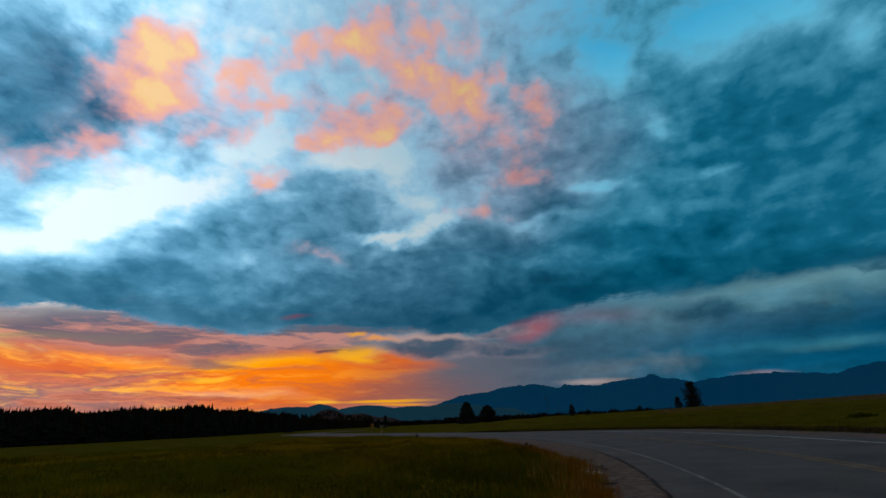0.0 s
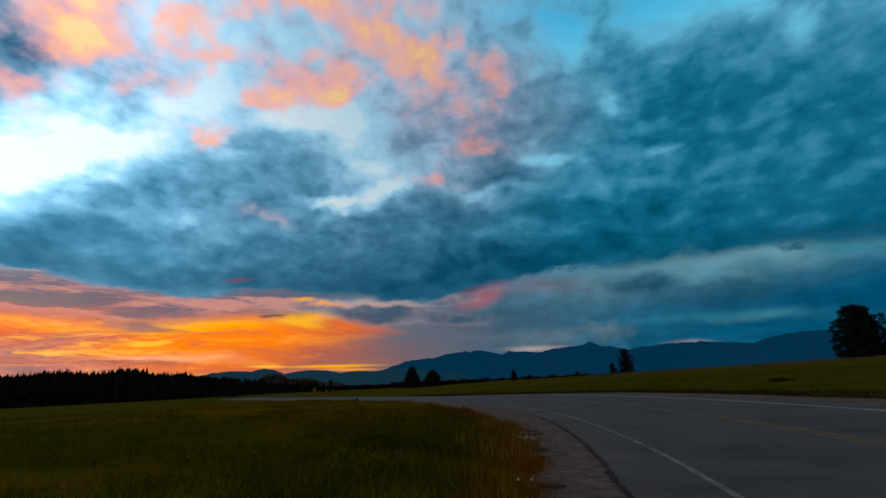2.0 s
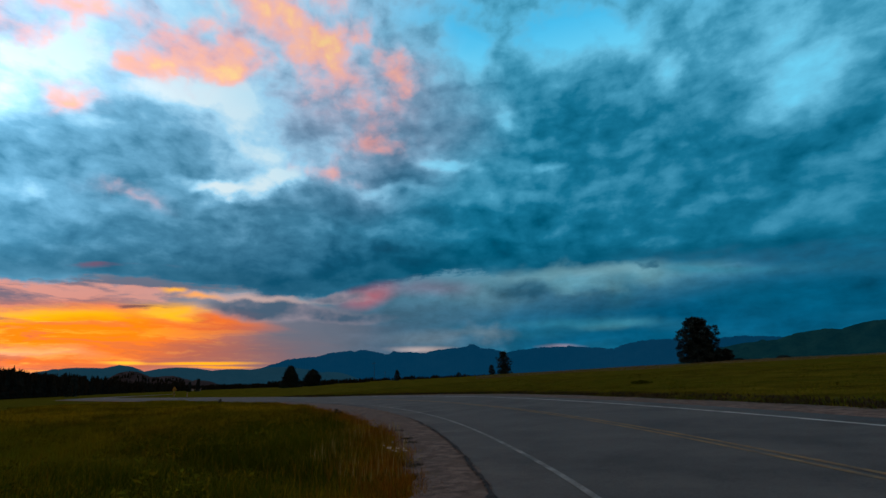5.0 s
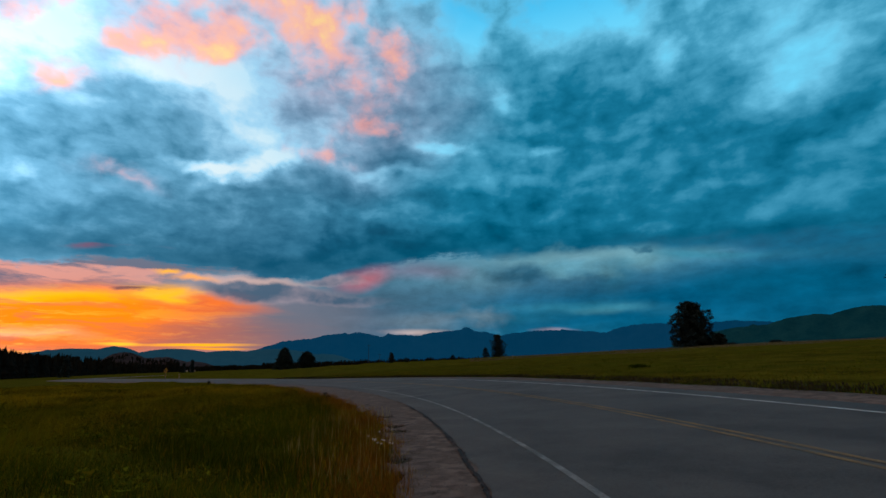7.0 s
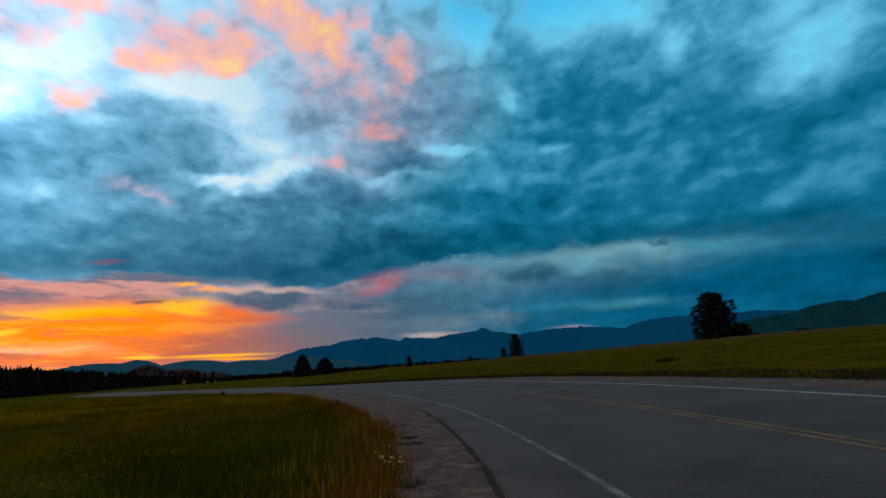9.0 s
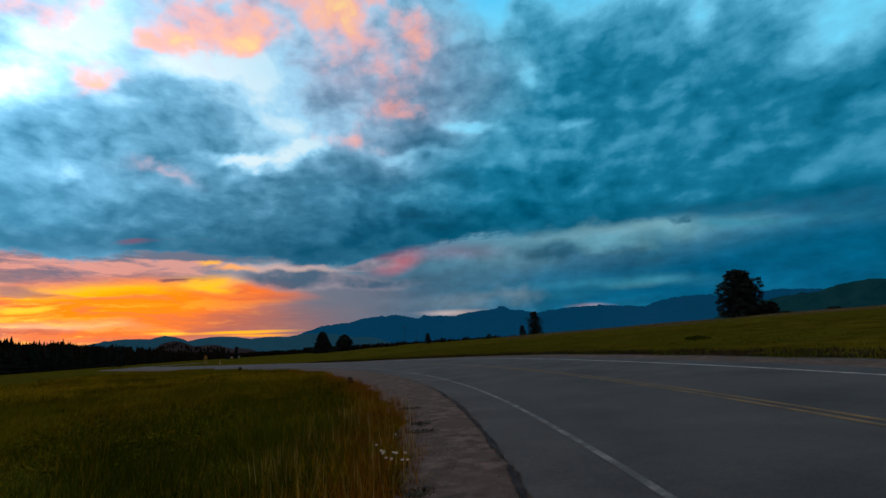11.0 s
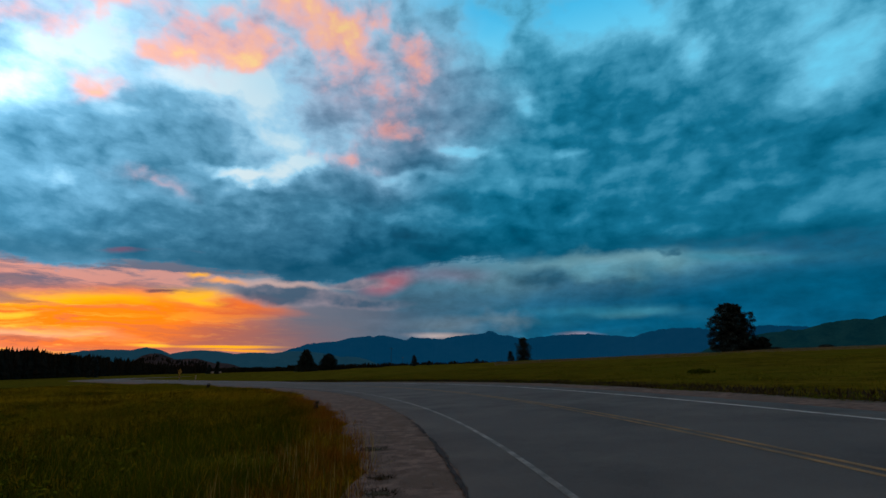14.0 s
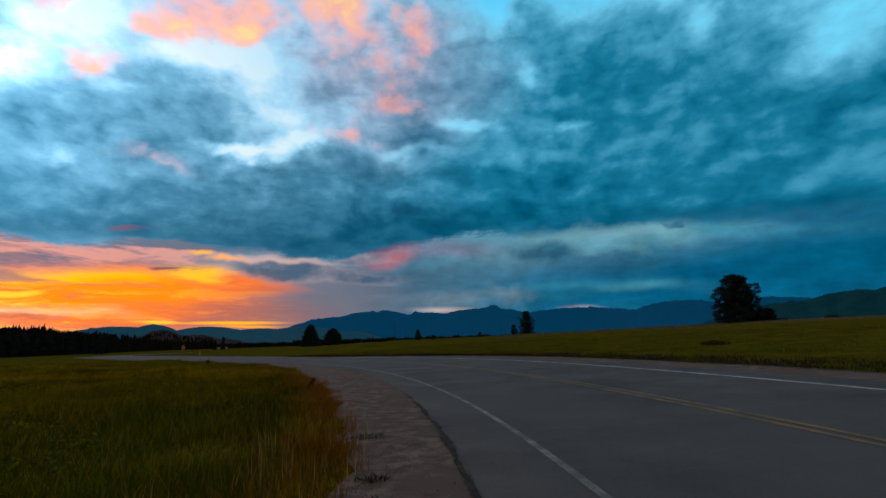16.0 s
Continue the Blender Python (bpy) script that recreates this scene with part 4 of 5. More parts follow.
def stem(bm, pts, radii, seg=8):
    """A tapered limb through a few points."""
    rings = []
    for i, (p, r) in enumerate(zip(pts, radii)):
        d = (Vector(pts[min(i + 1, len(pts) - 1)]) - Vector(pts[max(i - 1, 0)])).normalized()
        q = d.to_track_quat("Z", "Y")
        rings.append([bm.verts.new(Vector(p) + q @ Vector((r * math.cos(6.2832 * k / seg), r * math.sin(6.2832 * k / seg), 0))) for k in range(seg)])
    for a, b in zip(rings, rings[1:]):
        for k in range(seg):
            bm.faces.new((a[k], a[(k + 1) % seg], b[(k + 1) % seg], b[k]))
    bm.faces.new(rings[-1])


def pine(x, y, h, w, label, seed, shape="broad", clumps=120, bare=0.06, leaf=0.3, sink=0.0, bough=0.085, leaves=34, foliage=None):
    """A pine with a tapered trunk, limbs and a crown of needle clumps."""
    rng = random.Random(seed)
    z = float(lay([x], [y])[0][0]) - sink
    tree = tagged(new("pine_tree"), label, "tree")
    tree.location = (x, y, z)
    bm = bmesh.new()
    lean = rng.uniform(-0.02, 0.02) * h
    stem(bm, [(0, 0, -0.4), (0.1 * lean, 0, 0.3 * h), (0.6 * lean, 0, 0.65 * h), (lean, 0, 0.97 * h)], [0.030 * h, 0.022 * h, 0.013 * h, 0.003 * h])
    limbs, tris = [], []
    n = clumps
    if shape == "layered":
        n = 0
        for u, rad, count in ((0.05, 1.0, 11), (0.14, 0.98, 10), (0.25, 0.90, 10), (0.37, 0.80, 9), (0.48, 0.86, 8), (0.60, 0.72, 8), (0.71, 0.78, 7), (0.82, 0.52, 6), (0.91, 0.40, 5), (0.97, 0.18, 3)):
            a0 = rng.uniform(0, 6.28)
            for k in range(count):
                a = a0 + 6.2832 * k / count + rng.uniform(-0.3, 0.3)
                for f in (0.92, 0.45):
                    r = 0.5 * w * rad * f * rng.uniform(0.82, 1.08)
                    c = (lean * u + r * math.cos(a), r * math.sin(a), h * (u * 0.94 + 0.02 * rng.uniform(-1, 1)))
                    tris += leafy(rng, c, bough * h * rng.uniform(0.75, 1.2), leaves, 0.42, leaf)
                if k % 2 == 0:
                    limbs.append((c, u))
    if shape in ("lobed", "high"):
        n = 0
        if shape == "lobed":
            tiers = ((0.05, 1.02, 13), (0.12, 1.0, 13), (0.20, 0.96, 12), (0.28, 0.93, 12), (0.36, 0.90, 11), (0.44, 0.86, 10), (0.51, 0.84, 9), (0.58, 1.04, 7), (0.64, 0.74, 8), (0.70, 1.02, 6), (0.75, 0.62, 7), (0.80, 0.92, 5),
                     (0.86, 0.44, 7), (0.92, 0.46, 7), (0.97, 0.46, 7), (1.01, 0.34, 6))
        else:
            tiers = ((0.10, 0.40, 5), (0.18, 0.42, 5), (0.26, 0.50, 6), (0.34, 0.80, 7), (0.40, 0.40, 5), (0.47, 0.60, 8), (0.54, 0.78, 10), (0.61, 0.84, 10), (0.67, 1.0, 11), (0.73, 0.96, 11), (0.79, 0.88, 10), (0.85, 1.0, 11), (0.91, 0.92, 10), (0.97, 0.74, 9))
        for u, rad, count in tiers:
            a0 = rng.uniform(0, 6.28)
            for k in range(count):
                a = a0 + 6.2832 * k / count + rng.uniform(-0.35, 0.35)
                big = rng.uniform(0.8, 1.25)
                for f in (0.86, 0.55, 0.22):
                    r = 0.5 * w * rad * f * rng.uniform(0.76, 1.14)
                    c = (lean * u + r * math.cos(a), r * math.sin(a), h * (u * 0.92 + 0.03 * rng.uniform(-1, 1)))
                    tris += leafy(rng, c, bough * h * big, leaves, 0.58, leaf)
                if k % 2 == 0:
                    limbs.append((c, u))
    for i in range(n):
        u = bare + (1 - bare) * ((i + rng.random()) / n)
        if shape == "broad":
            prof = (1.06 - 0.62 * u) * (0.88 + 0.14 * math.sin(u * 23.0 + seed))
            prof *= 1.0 if u < 0.92 else 0.75
        elif shape == "cone":
            prof = (1 - u) ** 0.8 + 0.06
        else:
            prof = math.sin(math.pi * min(1.0, 0.18 + 0.82 * u)) ** 0.6
        r = w * 0.5 * prof * math.sqrt(rng.uniform(0.05, 0.80))
        a = rng.uniform(0, 6.2832)
        c = (lean * u + r * math.cos(a), r * math.sin(a), h * u * 0.95)
        tris += leafy(rng, c, bough * h * rng.uniform(0.7, 1.3), leaves, 0.6, leaf)
        if i % 5 == 0 and r > 0.12 * w:
            limbs.append((c, u))
    for c, u in limbs:
        zz = max(0.02 * h, c[2] - 0.05 * h)
        stem(bm, [(lean * u * 0.9, 0, zz), (0.5 * c[0], 0.5 * c[1], zz + 0.02 * h), c], [0.008 * h, 0.005 * h, 0.002 * h], 5)
    part("trunk", bm, M_BARK, tree)
    triangles("crown", np.array(tris), foliage or M_NEEDLE, tree)
    return tree


tx = lambda az, d: (polar(az, d)[0] - 0.7, polar(az, d)[1] + 2.0)
BIG = tx(31.15, 176)
pine(*BIG, 15.0, 14.4, "large dark pine with a broad lobed crown on the meadow crest", 4, "lobed", bough=0.072, leaves=170, leaf=0.23)
pine(*tx(50.1, 150), 17.3, 11.5, "tall dark pine with a high lobed crown on the field's crest", 25, "high", bough=0.075, leaves=210, leaf=0.24)
pine(BIG[0] + 6.3, BIG[1] - 4.0, 3.7, 3.8, "dark round shrub beside the large pine", 9, "round", 60, 0.02, 0.30, bough=0.2, leaves=60)
pine(*tx(-15.0, 236), 10.3, 11.5, "dark pine with a pointed top at the field's far edge", 14, "cone", 330, 0.03, 0.28, leaves=60)
pine(*tx(-12.6, 236), 8.0, 8.6, "dark rounded tree beside a taller pine", 15, "round", 260, 0.03, 0.28, leaves=60)
pine(*tx(9.7, 250), 12.6, 8.8, "tall narrow pine with a ragged open crown", 16, "lobed", bough=0.062, leaves=26, leaf=0.26)
pine(*tx(8.2, 250), 6.0, 6.0, "small pointed conifer beside the tall narrow pine", 17, "cone", 70, 0.03, 0.26)
pine(*tx(-2.9, 300), 6.4, 5.6, "small dark conifer on the skyline of the field", 18, "cone", 80, 0.03, 0.28)
pine(*tx(-1.2, 300), 2.6, 3.2, "low dark shrub on the skyline of the field", 19, "round", 40, 0.03, 0.24)
pine(*tx(4.3, 300), 2.8, 3.6, "low dark shrub at the far edge of the field", 20, "round", 40, 0.03, 0.24)
pine(*tx(-24.0, 420), 9.5, 4.0, "slim dark conifer before the cleared hill", 21, "cone", 80, 0.03, 0.35)
pine(*tx(-24.8, 430), 7.5, 4.0, "short dark conifer before the cleared hill", 22, "cone", 60, 0.03, 0.35)
pine(*tx(28.2, 38), 0.18, 1.9, "low dark green bush in the rising field", 41, "round", 40, 0.02, 0.07, bough=0.4, leaves=120, foliage=M_GREEN)
pine(*tx(34.6, 172), 0.55, 5.4, "low dark bush on the crest of the field", 42, "round", 30, 0.02, 0.2, bough=0.4, leaves=50)
pine(*tx(38.4, 172), 0.7, 3.8, "small dark bush on the crest of the field", 43, "round", 24, 0.02, 0.2, bough=0.4, leaves=50)
pine(*tx(-34.7, 330), 11.0, 5.5, "pointed conifer standing before the forest edge", 23, "cone", 120, 0.03, 0.35)


# ---------------------------------------------------------------- grass
RNG = np.random.default_rng(11)


def blades(name, xs, ys, tall, wide, mat, label, lean=0.6, drop=0.02):
    """Single tapered blades of grass, each with its own turn, lean and height."""
    zs = top(xs, ys)
    n = len(xs)
    a = RNG.uniform(0, 2 * np.pi, n)
    b = RNG.uniform(0, 2 * np.pi, n)
    k = np.abs(RNG.normal(0, lean, n)) * tall
    side = np.stack([np.cos(a), np.sin(a), np.zeros(n)], 1) * (wide / 2)[:, None]
    foot = np.stack([xs, ys, zs - drop], 1)
    tip = foot + np.stack([np.cos(b) * k, np.sin(b) * k, tall], 1)
    return tagged(triangles(name, np.stack([foot - side, foot + side, tip], 1), mat), label, "grass", kind="stuff")


def patchy(xs, ys, scale, seed):
    """A smooth 0-1 field of patches."""
    s = np.zeros(len(xs))
    r = np.random.default_rng(seed)
    for _ in range(7):
        d, f, ph = r.uniform(0, 6.28), r.uniform(0.5, 1.6) / scale, r.uniform(0, 6.28)
        s += np.sin((xs * math.cos(d) + ys * math.sin(d)) * f * 6.28 + ph)
    return np.clip(0.5 + s / 7, 0, 1)


def verge(n, o_lo, o_hi, s_lo, s_hi, power=1.0):
    """Places beside the road: offsets crowd towards o_hi as power grows."""
    o = o_hi - (o_hi - o_lo) * RNG.random(n) ** power
    s = s_lo + (s_hi - s_lo) * RNG.random(n)
    hx, hy = np.interp(s, S_LINE, LINE[:, 0]), np.interp(s, S_LINE, LINE[:, 1])
    nx, ny = np.interp(s, S_LINE, OUT[:, 0]), np.interp(s, S_LINE, OUT[:, 1])
    return hx + nx * o, hy + ny * o, o, s


xs, ys, o, s = verge(380000, -24, -5.3, -12, 34, 1.7)
keep = (o < grass_edge(s) + RNG.normal(0, 0.12, len(s)))
xs, ys, o, s = xs[keep], ys[keep], o[keep], s[keep]
pt = patchy(xs, ys, 3.0, 2)
deep = grass_edge(s) - o
tall = (0.12 + 0.26 * pt) * RNG.uniform(0.6, 1.25, len(xs)) * np.clip(deep / 1.3 + 0.25, 0.25, 1)
wide = RNG.uniform(0.006, 0.014, len(xs))
# greener and darker blades in the hollow a few metres in from the shoulder
green = RNG.random(len(xs)) < np.clip(np.minimum((deep - 0.5) / 1.2, (8.5 - deep) / 4.0) * 0.9, 0.05, 0.85) * np.clip((24 - s) / 8, 0.15, 1)
parched = ~green & (RNG.random(len(xs)) < np.clip(1.25 - deep / 1.7, 0.04, 0.85) * np.clip(1.7 * patchy(xs, ys, 2.2, 29) - 0.1, 0.15, 1))
blades("dry_grass", xs[parched], ys[parched], tall[parched], wide[parched], M_DRY, "orange-brown parched grass at the meadow's rim", 0.4)
green_or_dry = green | parched
blades("green_grass", xs[green], ys[green], tall[green] * 0.95, wide[green], M_GREEN, "dark green grass in the hollow beside the shoulder")
blades("meadow_grass", xs[~green_or_dry], ys[~green_or_dry], tall[~green_or_dry], wide[~green_or_dry], M_GRASS, "dense olive meadow grass beside the gravel shoulder")
xs, ys, o, s = verge(150000, -75, -20, -20, 70, 1.4)
tall = (0.20 + 0.25 * patchy(xs, ys, 6.0, 3)) * RNG.uniform(0.6, 1.2, len(xs))
blades("meadow_grass", xs, ys, tall, RNG.uniform(0.02, 0.05, len(xs)), M_GRASS, "olive-green meadow grass inside the road's bend")
xs, ys, o, s = verge(60000, -24, -7.3, 32, 90, 1.3)
tall = (0.18 + 0.22 * patchy(xs, ys, 6.0, 3)) * RNG.uniform(0.6, 1.2, len(xs))
blades("meadow_grass", xs, ys, tall, RNG.uniform(0.02, 0.05, len(xs)), M_GRASS, "olive-green meadow grass along the far part of the bend")
# dry fringe along the gravel
xs, ys, o, s = verge(62000, -8.8, -5.3, -8, 45, 0.9)
e = grass_edge(s)
keep = (o < e) & (RNG.random(len(s)) < np.exp(-np.abs(e - o - 0.35) / 0.6)) & (RNG.random(len(s)) < np.clip(1.9 * patchy(xs, ys, 1.6, 9) - 0.45, 0.05, 1))
xs, ys = xs[keep], ys[keep]
blades("dry_grass", xs, ys, RNG.uniform(0.10, 0.36, len(xs)), RNG.uniform(0.005, 0.011, len(xs)), M_DRY, "dry golden-brown grass fringe along the gravel", 0.22)
# a few pale seed stalks above the near grass
xs, ys, o, s = verge(700, -8.0, -6.0, 1, 12, 1.0)
keep = patchy(xs, ys, 1.3, 37) > 0.5
xs, ys = xs[keep], ys[keep]
blades("seed_stalks", xs, ys, RNG.uniform(0.32, 0.52, len(xs)), RNG.uniform(0.009, 0.015, len(xs)), M_STALK, "pale dry seed stalks at the meadow's rim", 0.15)
# pale dry grass on the brow of the rising field
az = RNG.uniform(6, 56, 44000)
d = RNG.uniform(128, 182, 44000)
xs, ys = np.sin(np.radians(az)) * d, np.cos(np.radians(az)) * d
keep = RNG.random(len(xs)) < np.clip(2.2 * patchy(xs, ys, 22.0, 21) - 0.5, 0.05, 1)
xs, ys = xs[keep], ys[keep]
blades("dry_grass", xs, ys, RNG.uniform(0.12, 0.46, len(xs)), RNG.uniform(0.03, 0.09, len(xs)), M_STRAW, "pale dry grass on the brow of the field", 0.5)
# dark dry weeds at the foot of the far bank
xs, ys, o, s = verge(56000, 9.4, 6.3, -25, 75, 1.0)
keep = RNG.random(len(xs)) < np.clip(1.3 - (o - 6.3) / 2.6, 0, 1) * np.clip(1.6 * patchy(xs, ys, 3.0, 23) - 0.1, 0.1, 1)
xs, ys = xs[keep], ys[keep]
blades("dark_weeds", xs, ys, RNG.uniform(0.06, 0.19, len(xs)), RNG.uniform(0.03, 0.07, len(xs)), M_CLOD, "dark dry weeds at the foot of the far bank", 0.4)
# low dark weeds straggling out over the gravel
xs, ys, o, s = verge(260000, -8.0, -5.0, -8, 30, 1.0)
out = o - grass_edge(s)
keep = (out > -0.25) & (out < 0.6) & (RNG.random(len(s)) < np.clip(1.1 - out / 0.6, 0, 1)) & (patchy(xs, ys, 0.8, 17) > 0.60)
xs, ys = xs[keep], ys[keep]
blades("straggling_weeds", xs, ys, RNG.uniform(0.015, 0.055, len(xs)), RNG.uniform(0.010, 0.022, len(xs)), M_CLOD, "low dark weeds straggling over the edge of the gravel", 0.9)
# far verge and the rising field
xs, ys, o, s = verge(200000, 60, 6.2, -25, 75, 2.0)
tall = (0.04 + 0.10 * patchy(xs, ys, 5.0, 4)) * RNG.uniform(0.6, 1.2, len(xs))
green = RNG.random(len(xs)) < 0.15 + 0.7 * patchy(xs, ys, 13.0, 12) ** 1.5 + 0.5 * np.clip((10.5 - o) / 4, 0, 1)
wide = RNG.uniform(0.015, 0.035, len(xs))
blades("field_grass", xs[~green], ys[~green], tall[~green], wide[~green], M_BANK, "olive-yellow grass on the bank beyond the road")
blades("green_grass", xs[green], ys[green], tall[green], wide[green], M_GREEN, "green grass on the bank beyond the road")
xs, ys, o, s = verge(2500, 7.2, 6.3, -25, 60, 1.0)
blades("dry_grass", xs, ys, RNG.uniform(0.03, 0.10, len(xs)), RNG.uniform(0.010, 0.02, len(xs)), M_DRY, "thin dry grass along the far gravel shoulder", 0.3)


# ---------------------------------------------------------------- weeds and flowers
def weeds(name, n, o_lo, o_hi, s_lo, s_hi, size, label, seed, mat):
    """Low leafy weeds in loose drifts."""
    rng = random.Random(seed)
    xs, ys, o, s = verge(n, o_lo, o_hi, s_lo, s_hi, 1.2)
    keep = patchy(xs, ys, 4.0, seed) > 0.45
    xs, ys = xs[keep], ys[keep]
    zs = top(xs, ys)
    tris = []
    for x, y, z in zip(xs, ys, zs):
        k = size * rng.uniform(0.6, 1.4)
        tris += leafy(rng, (x, y, z + 0.4 * k), 0.55 * k, 44, 0.6, 0.085 * k)
    return tagged(triangles(name, np.array(tris), mat), label, "weeds", kind="stuff")


weeds("leafy_weeds", 1900, -34, -8.5, -4, 34, 0.36, "low yellow-green leafy weeds scattered in the meadow", 31, M_WEED)
weeds("leafy_weeds", 500, 9, 45, -10, 60, 0.45, "low dark green weeds scattered over the rising field", 33, M_WEED)


def daisy(x, y, h, seed):
    """One white daisy: stem, ring of petals and yellow eye."""
    rng = random.Random(seed)
    z = float(top([x], [y])[0])
    flower = tagged(new("daisy"), "white daisy with a yellow eye on a thin green stem", "flower", group="daisies at the meadow's edge")
    flower.location = (x, y, z)
    bx, by = rng.uniform(-0.04, 0.04), rng.uniform(-0.05, 0.01)
    bm = bmesh.new()
    stem(bm, [(0, 0, -0.02), (0.4 * bx, 0.4 * by, 0.5 * h), (bx, by, h)], [0.004, 0.003, 0.0025], 5)
    part("stem", bm, M_STEM, flower)
    tilt = Matrix.Translation((bx, by, h)) @ Euler((rng.uniform(0.2, 0.7), rng.uniform(-0.4, 0.4), 0)).to_matrix().to_4x4()
    bm = bmesh.new()
    for k in range(13):
        a = 6.2832 * k / 13 + rng.uniform(-0.08, 0.08)
        d, sd = Vector((math.cos(a), math.sin(a), 0)), Vector((-math.sin(a), math.cos(a), 0))
        r1 = rng.uniform(0.020, 0.026)
        vs = [bm.verts.new(tilt @ v) for v in (d * 0.006 - sd * 0.003, d * 0.016 - sd * 0.005 + Vector((0, 0, 0.003)), d * r1, d * 0.016 + sd * 0.005 + Vector((0, 0, 0.003)), d * 0.006 + sd * 0.003)]
        bm.faces.new(vs)
    part("petals", bm, M_PETAL, flower)
    bm = bmesh.new()
    bmesh.ops.create_icosphere(bm, subdivisions=2, radius=0.007)
    bmesh.ops.scale(bm, vec=(1, 1, 0.55), verts=bm.verts)
    bmesh.ops.transform(bm, matrix=tilt, verts=bm.verts)
    part("eye", bm, M_EYE, flower)


for i, (x, y, h) in enumerate(((-1.81, 6.15, 0.20), (-1.72, 5.87, 0.18), (-1.69, 5.62, 0.20), (-1.64, 5.60, 0.22), (-1.52, 5.60, 0.20), (-1.48, 5.63, 0.19), (-1.56, 5.43, 0.18),
                               (-1.49, 5.38, 0.17), (-1.39, 5.52, 0.20), (-1.37, 5.11, 0.22), (-1.34, 5.17, 0.20), (-1.69, 7.36, 0.12), (-1.44, 0.18, 0.2), (-1.27, 0.16, 0.2))):
    daisy(x, y, h, 60 + i)


def tuft(x, y, size, seed, mat, label):
    """A dark clump of earth and dead grass."""
    rng = random.Random(seed)
    z = float(top([x], [y])[0])
    thing = tagged(new("grass_tuft"), label, "grass tuft", group="tufts along the gravel")
    thing.location = (x, y, z)
    bm = bmesh.new()
    bmesh.ops.create_icosphere(bm, subdivisions=2, radius=1.0)
    for v in bm.verts:
        v.co *= 1 + 0.3 * noise.noise(v.co * 1.7 + Vector((seed, 0, 0)))
        v.co = Vector((v.co.x * size * 0.7, v.co.y * size * 0.55, max(-0.02, v.co.z * size * 0.13)))
    part("mound", bm, M_CLOD, thing)
    tris = []
    for _ in range(240):
        a, r = rng.uniform(0, 6.28), size * math.sqrt(rng.random())
        f = Vector((r * math.cos(a), r * math.sin(a) * 0.8, 0.0))
        sd = Vector((rng.uniform(-1, 1), rng.uniform(-1, 1), 0)) * 0.008
        tip = f + Vector((rng.gauss(0, 0.05), rng.gauss(0, 0.05), rng.uniform(0.02, 0.08)))
        tris.append((f - sd, f + sd, tip))
    triangles("grass_clump", np.array(tris), mat, thing)


for i, (x, y, k) in enumerate(((-1.35, 8.05, 0.24), (-1.85, 11.35, 0.28), (-1.16, 4.45, 0.22), (-1.42, 8.9, 0.18), (-1.02, 0.6, 0.20))):
    tuft(x, y, k, 90 + i, M_CLOD, "flat dark tuft of dead grass and earth on the gravel")


def dark_weed(x, y, h, seed):
    """A dead seed stalk with a dark clump of a head."""
    rng = random.Random(seed)
    thing = tagged(new("dead_weed"), "small dark dead weed standing at the road's edge", "weed", group="dead weeds by the road")
    thing.location = (x, y, float(top([x], [y])[0]))
    bm = bmesh.new()
    stem(bm, [(0, 0, -0.03), (0.02 * h, 0, 0.5 * h), (0.08 * h, 0, 0.85 * h)], [0.03 * h, 0.025 * h, 0.015 * h], 6)
    part("stalk", bm, M_BARK, thing)
    triangles("head", np.array(leafy(rng, (0.06 * h, 0, 0.72 * h), 0.24 * h, 90, 0.9, 0.10 * h) + leafy(rng, (-0.12 * h, 0, 0.42 * h), 0.2 * h, 50, 0.6, 0.09 * h)), M_CLOD, thing)


dark_weed(-4.90, 19.3, 0.36, 5)
dark_weed(-21.6, 47.3, 0.55, 6)
dark_weed(-5.55, 22.03, 0.34, 7)

# pebbles on the shoulder
xs, ys, o, s = verge(26000, -6.8, -4.6, -8, 26, 0.8)
clear = o > grass_edge(s) + 0.05
xs, ys = xs[clear], ys[clear]
zs = top(xs, ys)
rr = random.Random(3)
pebbles = []
for x, y, z in zip(xs, ys, zs):
    k = 0.005 + 0.036 * rr.random() ** 5
    pts = [Vector((rr.uniform(0.6, 1.2) * k * math.cos(a), rr.uniform(0.6, 1.2) * k * math.sin(a), -0.2 * k)) for a in (0.2, 1.5, 2.7, 3.9, 5.2)]
    c, tp = Vector((x, y, z + 0.004)), Vector((0, 0, rr.uniform(0.5, 0.9) * k))
    pebbles += [(c + pts[i], c + pts[(i + 1) % 5], c + tp) for i in range(5)]
tagged(triangles("pebbles", np.array(pebbles), M_STONE), "loose brown and grey pebbles on the shoulder", "pebbles", kind="stuff")


# ---------------------------------------------------------------- signs, poles and sheds
def box(bm, x0, x1, y0, y1, z0, z1):
    m = Matrix.Translation(((x0 + x1) / 2, (y0 + y1) / 2, (z0 + z1) / 2)) @ Matrix.Diagonal((x1 - x0, y1 - y0, z1 - z0, 1))
    return bmesh.ops.create_cube(bm, size=1.0, matrix=m)


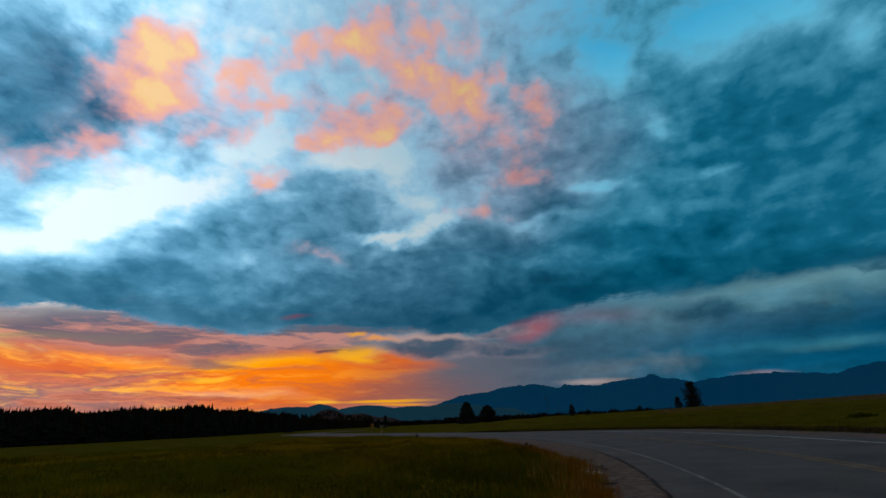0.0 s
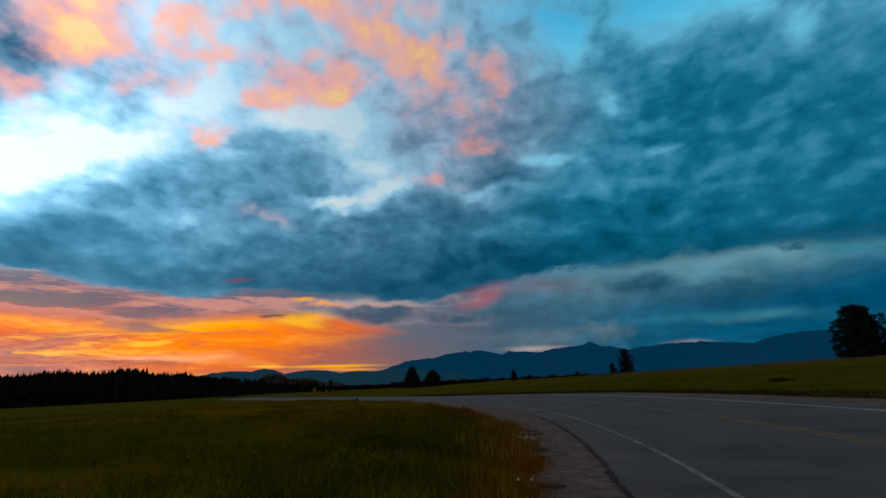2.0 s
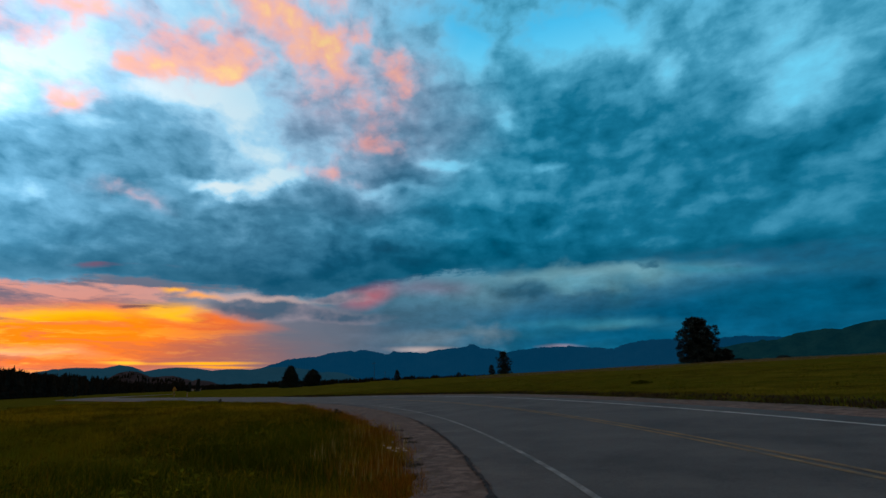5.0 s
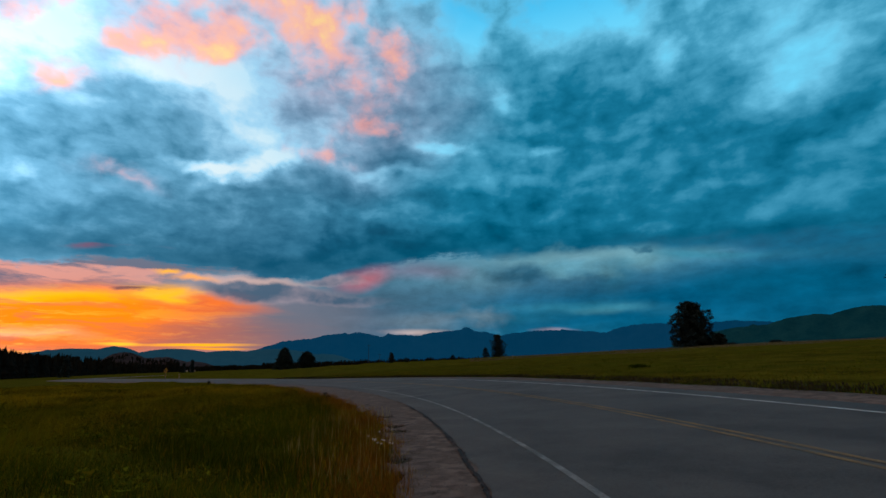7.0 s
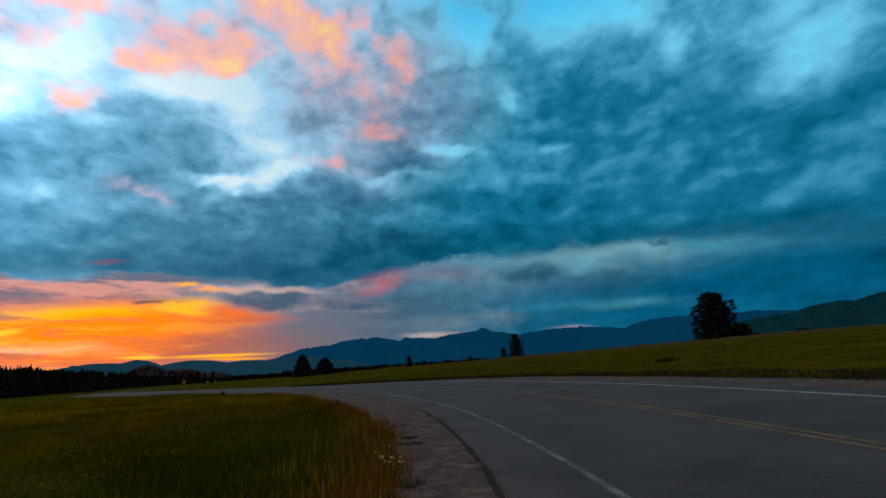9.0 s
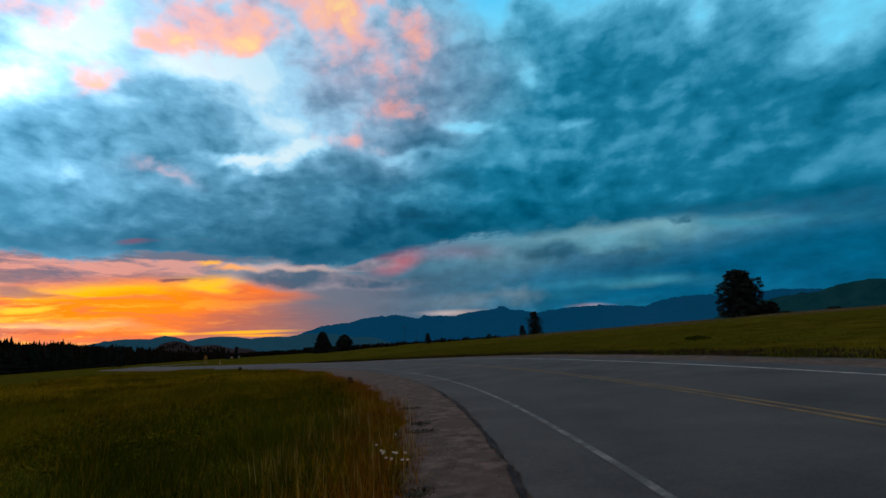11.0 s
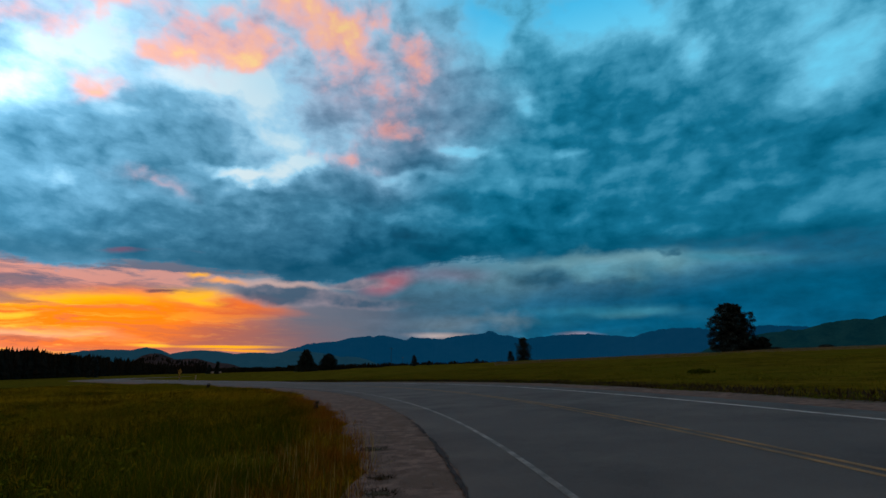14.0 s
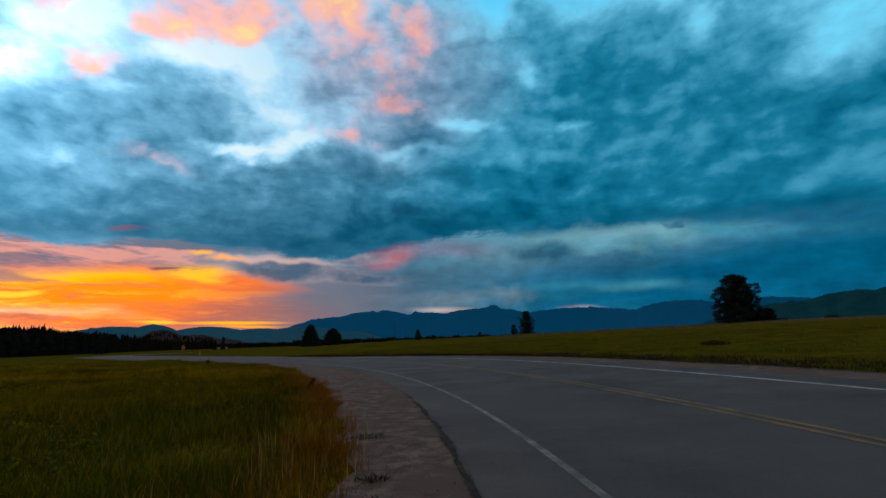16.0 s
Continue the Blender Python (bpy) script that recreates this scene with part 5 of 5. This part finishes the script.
def warning_sign(x, y, h, turn):
    """A yellow diamond warning sign with a black bend arrow, on a steel post."""
    sign = tagged(new("warning_sign"), "yellow diamond bend warning sign on a steel post", "road sign")
    sign.matrix_world = pose(x, y, float(lay([x], [y])[0][0]), 0, 0, turn)
    bm = bmesh.new()
    box(bm, -0.04, 0.04, -0.03, 0.03, -0.3, h)
    part("post", bm, M_STEEL, sign)
    bm = bmesh.new()
    box(bm, -0.42, 0.42, -0.008, 0.008, -0.42, 0.42)
    bmesh.ops.transform(bm, matrix=pose(0, -0.045, h - 0.45, 0, 45, 0), verts=bm.verts)
    bmesh.ops.bevel(bm, geom=[e for e in bm.edges if abs(e.verts[0].co.y - e.verts[1].co.y) > 0.01], offset=0.05, segments=3, affect="EDGES")
    plate = part("plate", bm, M_SIGN, sign, "yellow diamond plate")
    bm = bmesh.new()
    box(bm, -0.05, 0.05, -0.064, -0.056, h - 0.80, h - 0.45)
    box(bm, -0.24, 0.05, -0.064, -0.056, h - 0.45, h - 0.36)
    vs = [bm.verts.new((a, -0.06, b)) for a, b in ((-0.22, h - 0.56), (-0.22, h - 0.25), (-0.40, h - 0.405))]
    bm.faces.new(vs)
    part("arrow", bm, M_BLACK, plate, "black bend arrow")
    bm = bmesh.new()
    box(bm, -0.23, 0.23, -0.053, -0.037, h - 1.56, h - 1.12)
    lower = part("lower_plate", bm, M_SIGN, sign, "small square yellow plate")
    bm = bmesh.new()
    box(bm, -0.15, 0.15, -0.062, -0.054, h - 1.38, h - 1.20)
    box(bm, -0.12, 0.12, -0.062, -0.054, h - 1.49, h - 1.43)
    part("bars", bm, M_BLACK, lower, "black bars")


warning_sign(*tx(-27.45, 108), 2.3, -25)


def marker_post(x, y, h):
    post = tagged(new("marker_post"), "slim pale roadside marker post", "marker post")
    post.location = (x, y, float(lay([x], [y])[0][0]))
    bm = bmesh.new()
    box(bm, -0.09, 0.09, -0.02, 0.02, -0.2, h)
    part("stake", bm, M_PALE, post)
    bm = bmesh.new()
    box(bm, -0.07, 0.07, -0.03, -0.021, h - 0.35, h - 0.12)
    part("reflector", bm, M_SIGN, post, "small yellow reflector")


marker_post(*tx(-25.98, 125), 0.9)
marker_post(*tx(11.45, 160), 0.8)


def shed(x, y, w, d, h, turn, label):
    hut = tagged(new("shed"), label, "shed")
    hut.matrix_world = pose(x, y, float(lay([x], [y])[0][0]), 0, 0, turn)
    bm = bmesh.new()
    box(bm, -w / 2, w / 2, -d / 2, d / 2, -0.5, h)
    part("walls", bm, M_PALE, hut)
    bm = bmesh.new()
    e = 0.3
    vs = [bm.verts.new(v) for v in ((-w / 2 - e, -d / 2 - e, h), (w / 2 + e, -d / 2 - e, h), (w / 2 + e, d / 2 + e, h), (-w / 2 - e, d / 2 + e, h), (-w / 2 - e, 0, h + d * 0.3), (w / 2 + e, 0, h + d * 0.3))]
    for f in ((0, 1, 5, 4), (2, 3, 4, 5), (0, 4, 3), (1, 2, 5), (0, 3, 2, 1)):
        bm.faces.new([vs[i] for i in f])
    part("roof", bm, M_ROOF, hut)


shed(*tx(-24.5, 560), 3.6, 3, 1.0, 20, "small pale shed in the valley")
shed(*tx(-23.85, 560), 4.6, 3, 1.1, 25, "long pale shed in the valley")


def utility_pole(x, y, h):
    pole = tagged(new("utility_pole"), "tall weathered wooden utility pole with a crossarm", "utility pole")
    pole.location = (x, y, float(lay([x], [y])[0][0]))
    bm = bmesh.new()
    stem(bm, [(0, 0, -1), (0, 0, h * 0.5), (0, 0, h)], [0.15, 0.13, 0.10], 10)
    part("shaft", bm, M_WOOD, pole)
    bm = bmesh.new()
    box(bm, -1.2, 1.2, -0.06, 0.06, h - 0.9, h - 0.72)
    arm = part("crossarm", bm, M_WOOD, pole)
    for a in (-1.05, -0.4, 0.4, 1.05):
        bm = bmesh.new()
        bmesh.ops.create_cone(bm, cap_ends=True, segments=8, radius1=0.05, radius2=0.03, depth=0.18, matrix=Matrix.Translation((a, 0, h - 0.63)))
        part("insulator", bm, M_PALE, arm)


utility_pole(*tx(-5.55, 330), 12.4)
utility_pole(*tx(-4.25, 470), 11.4)
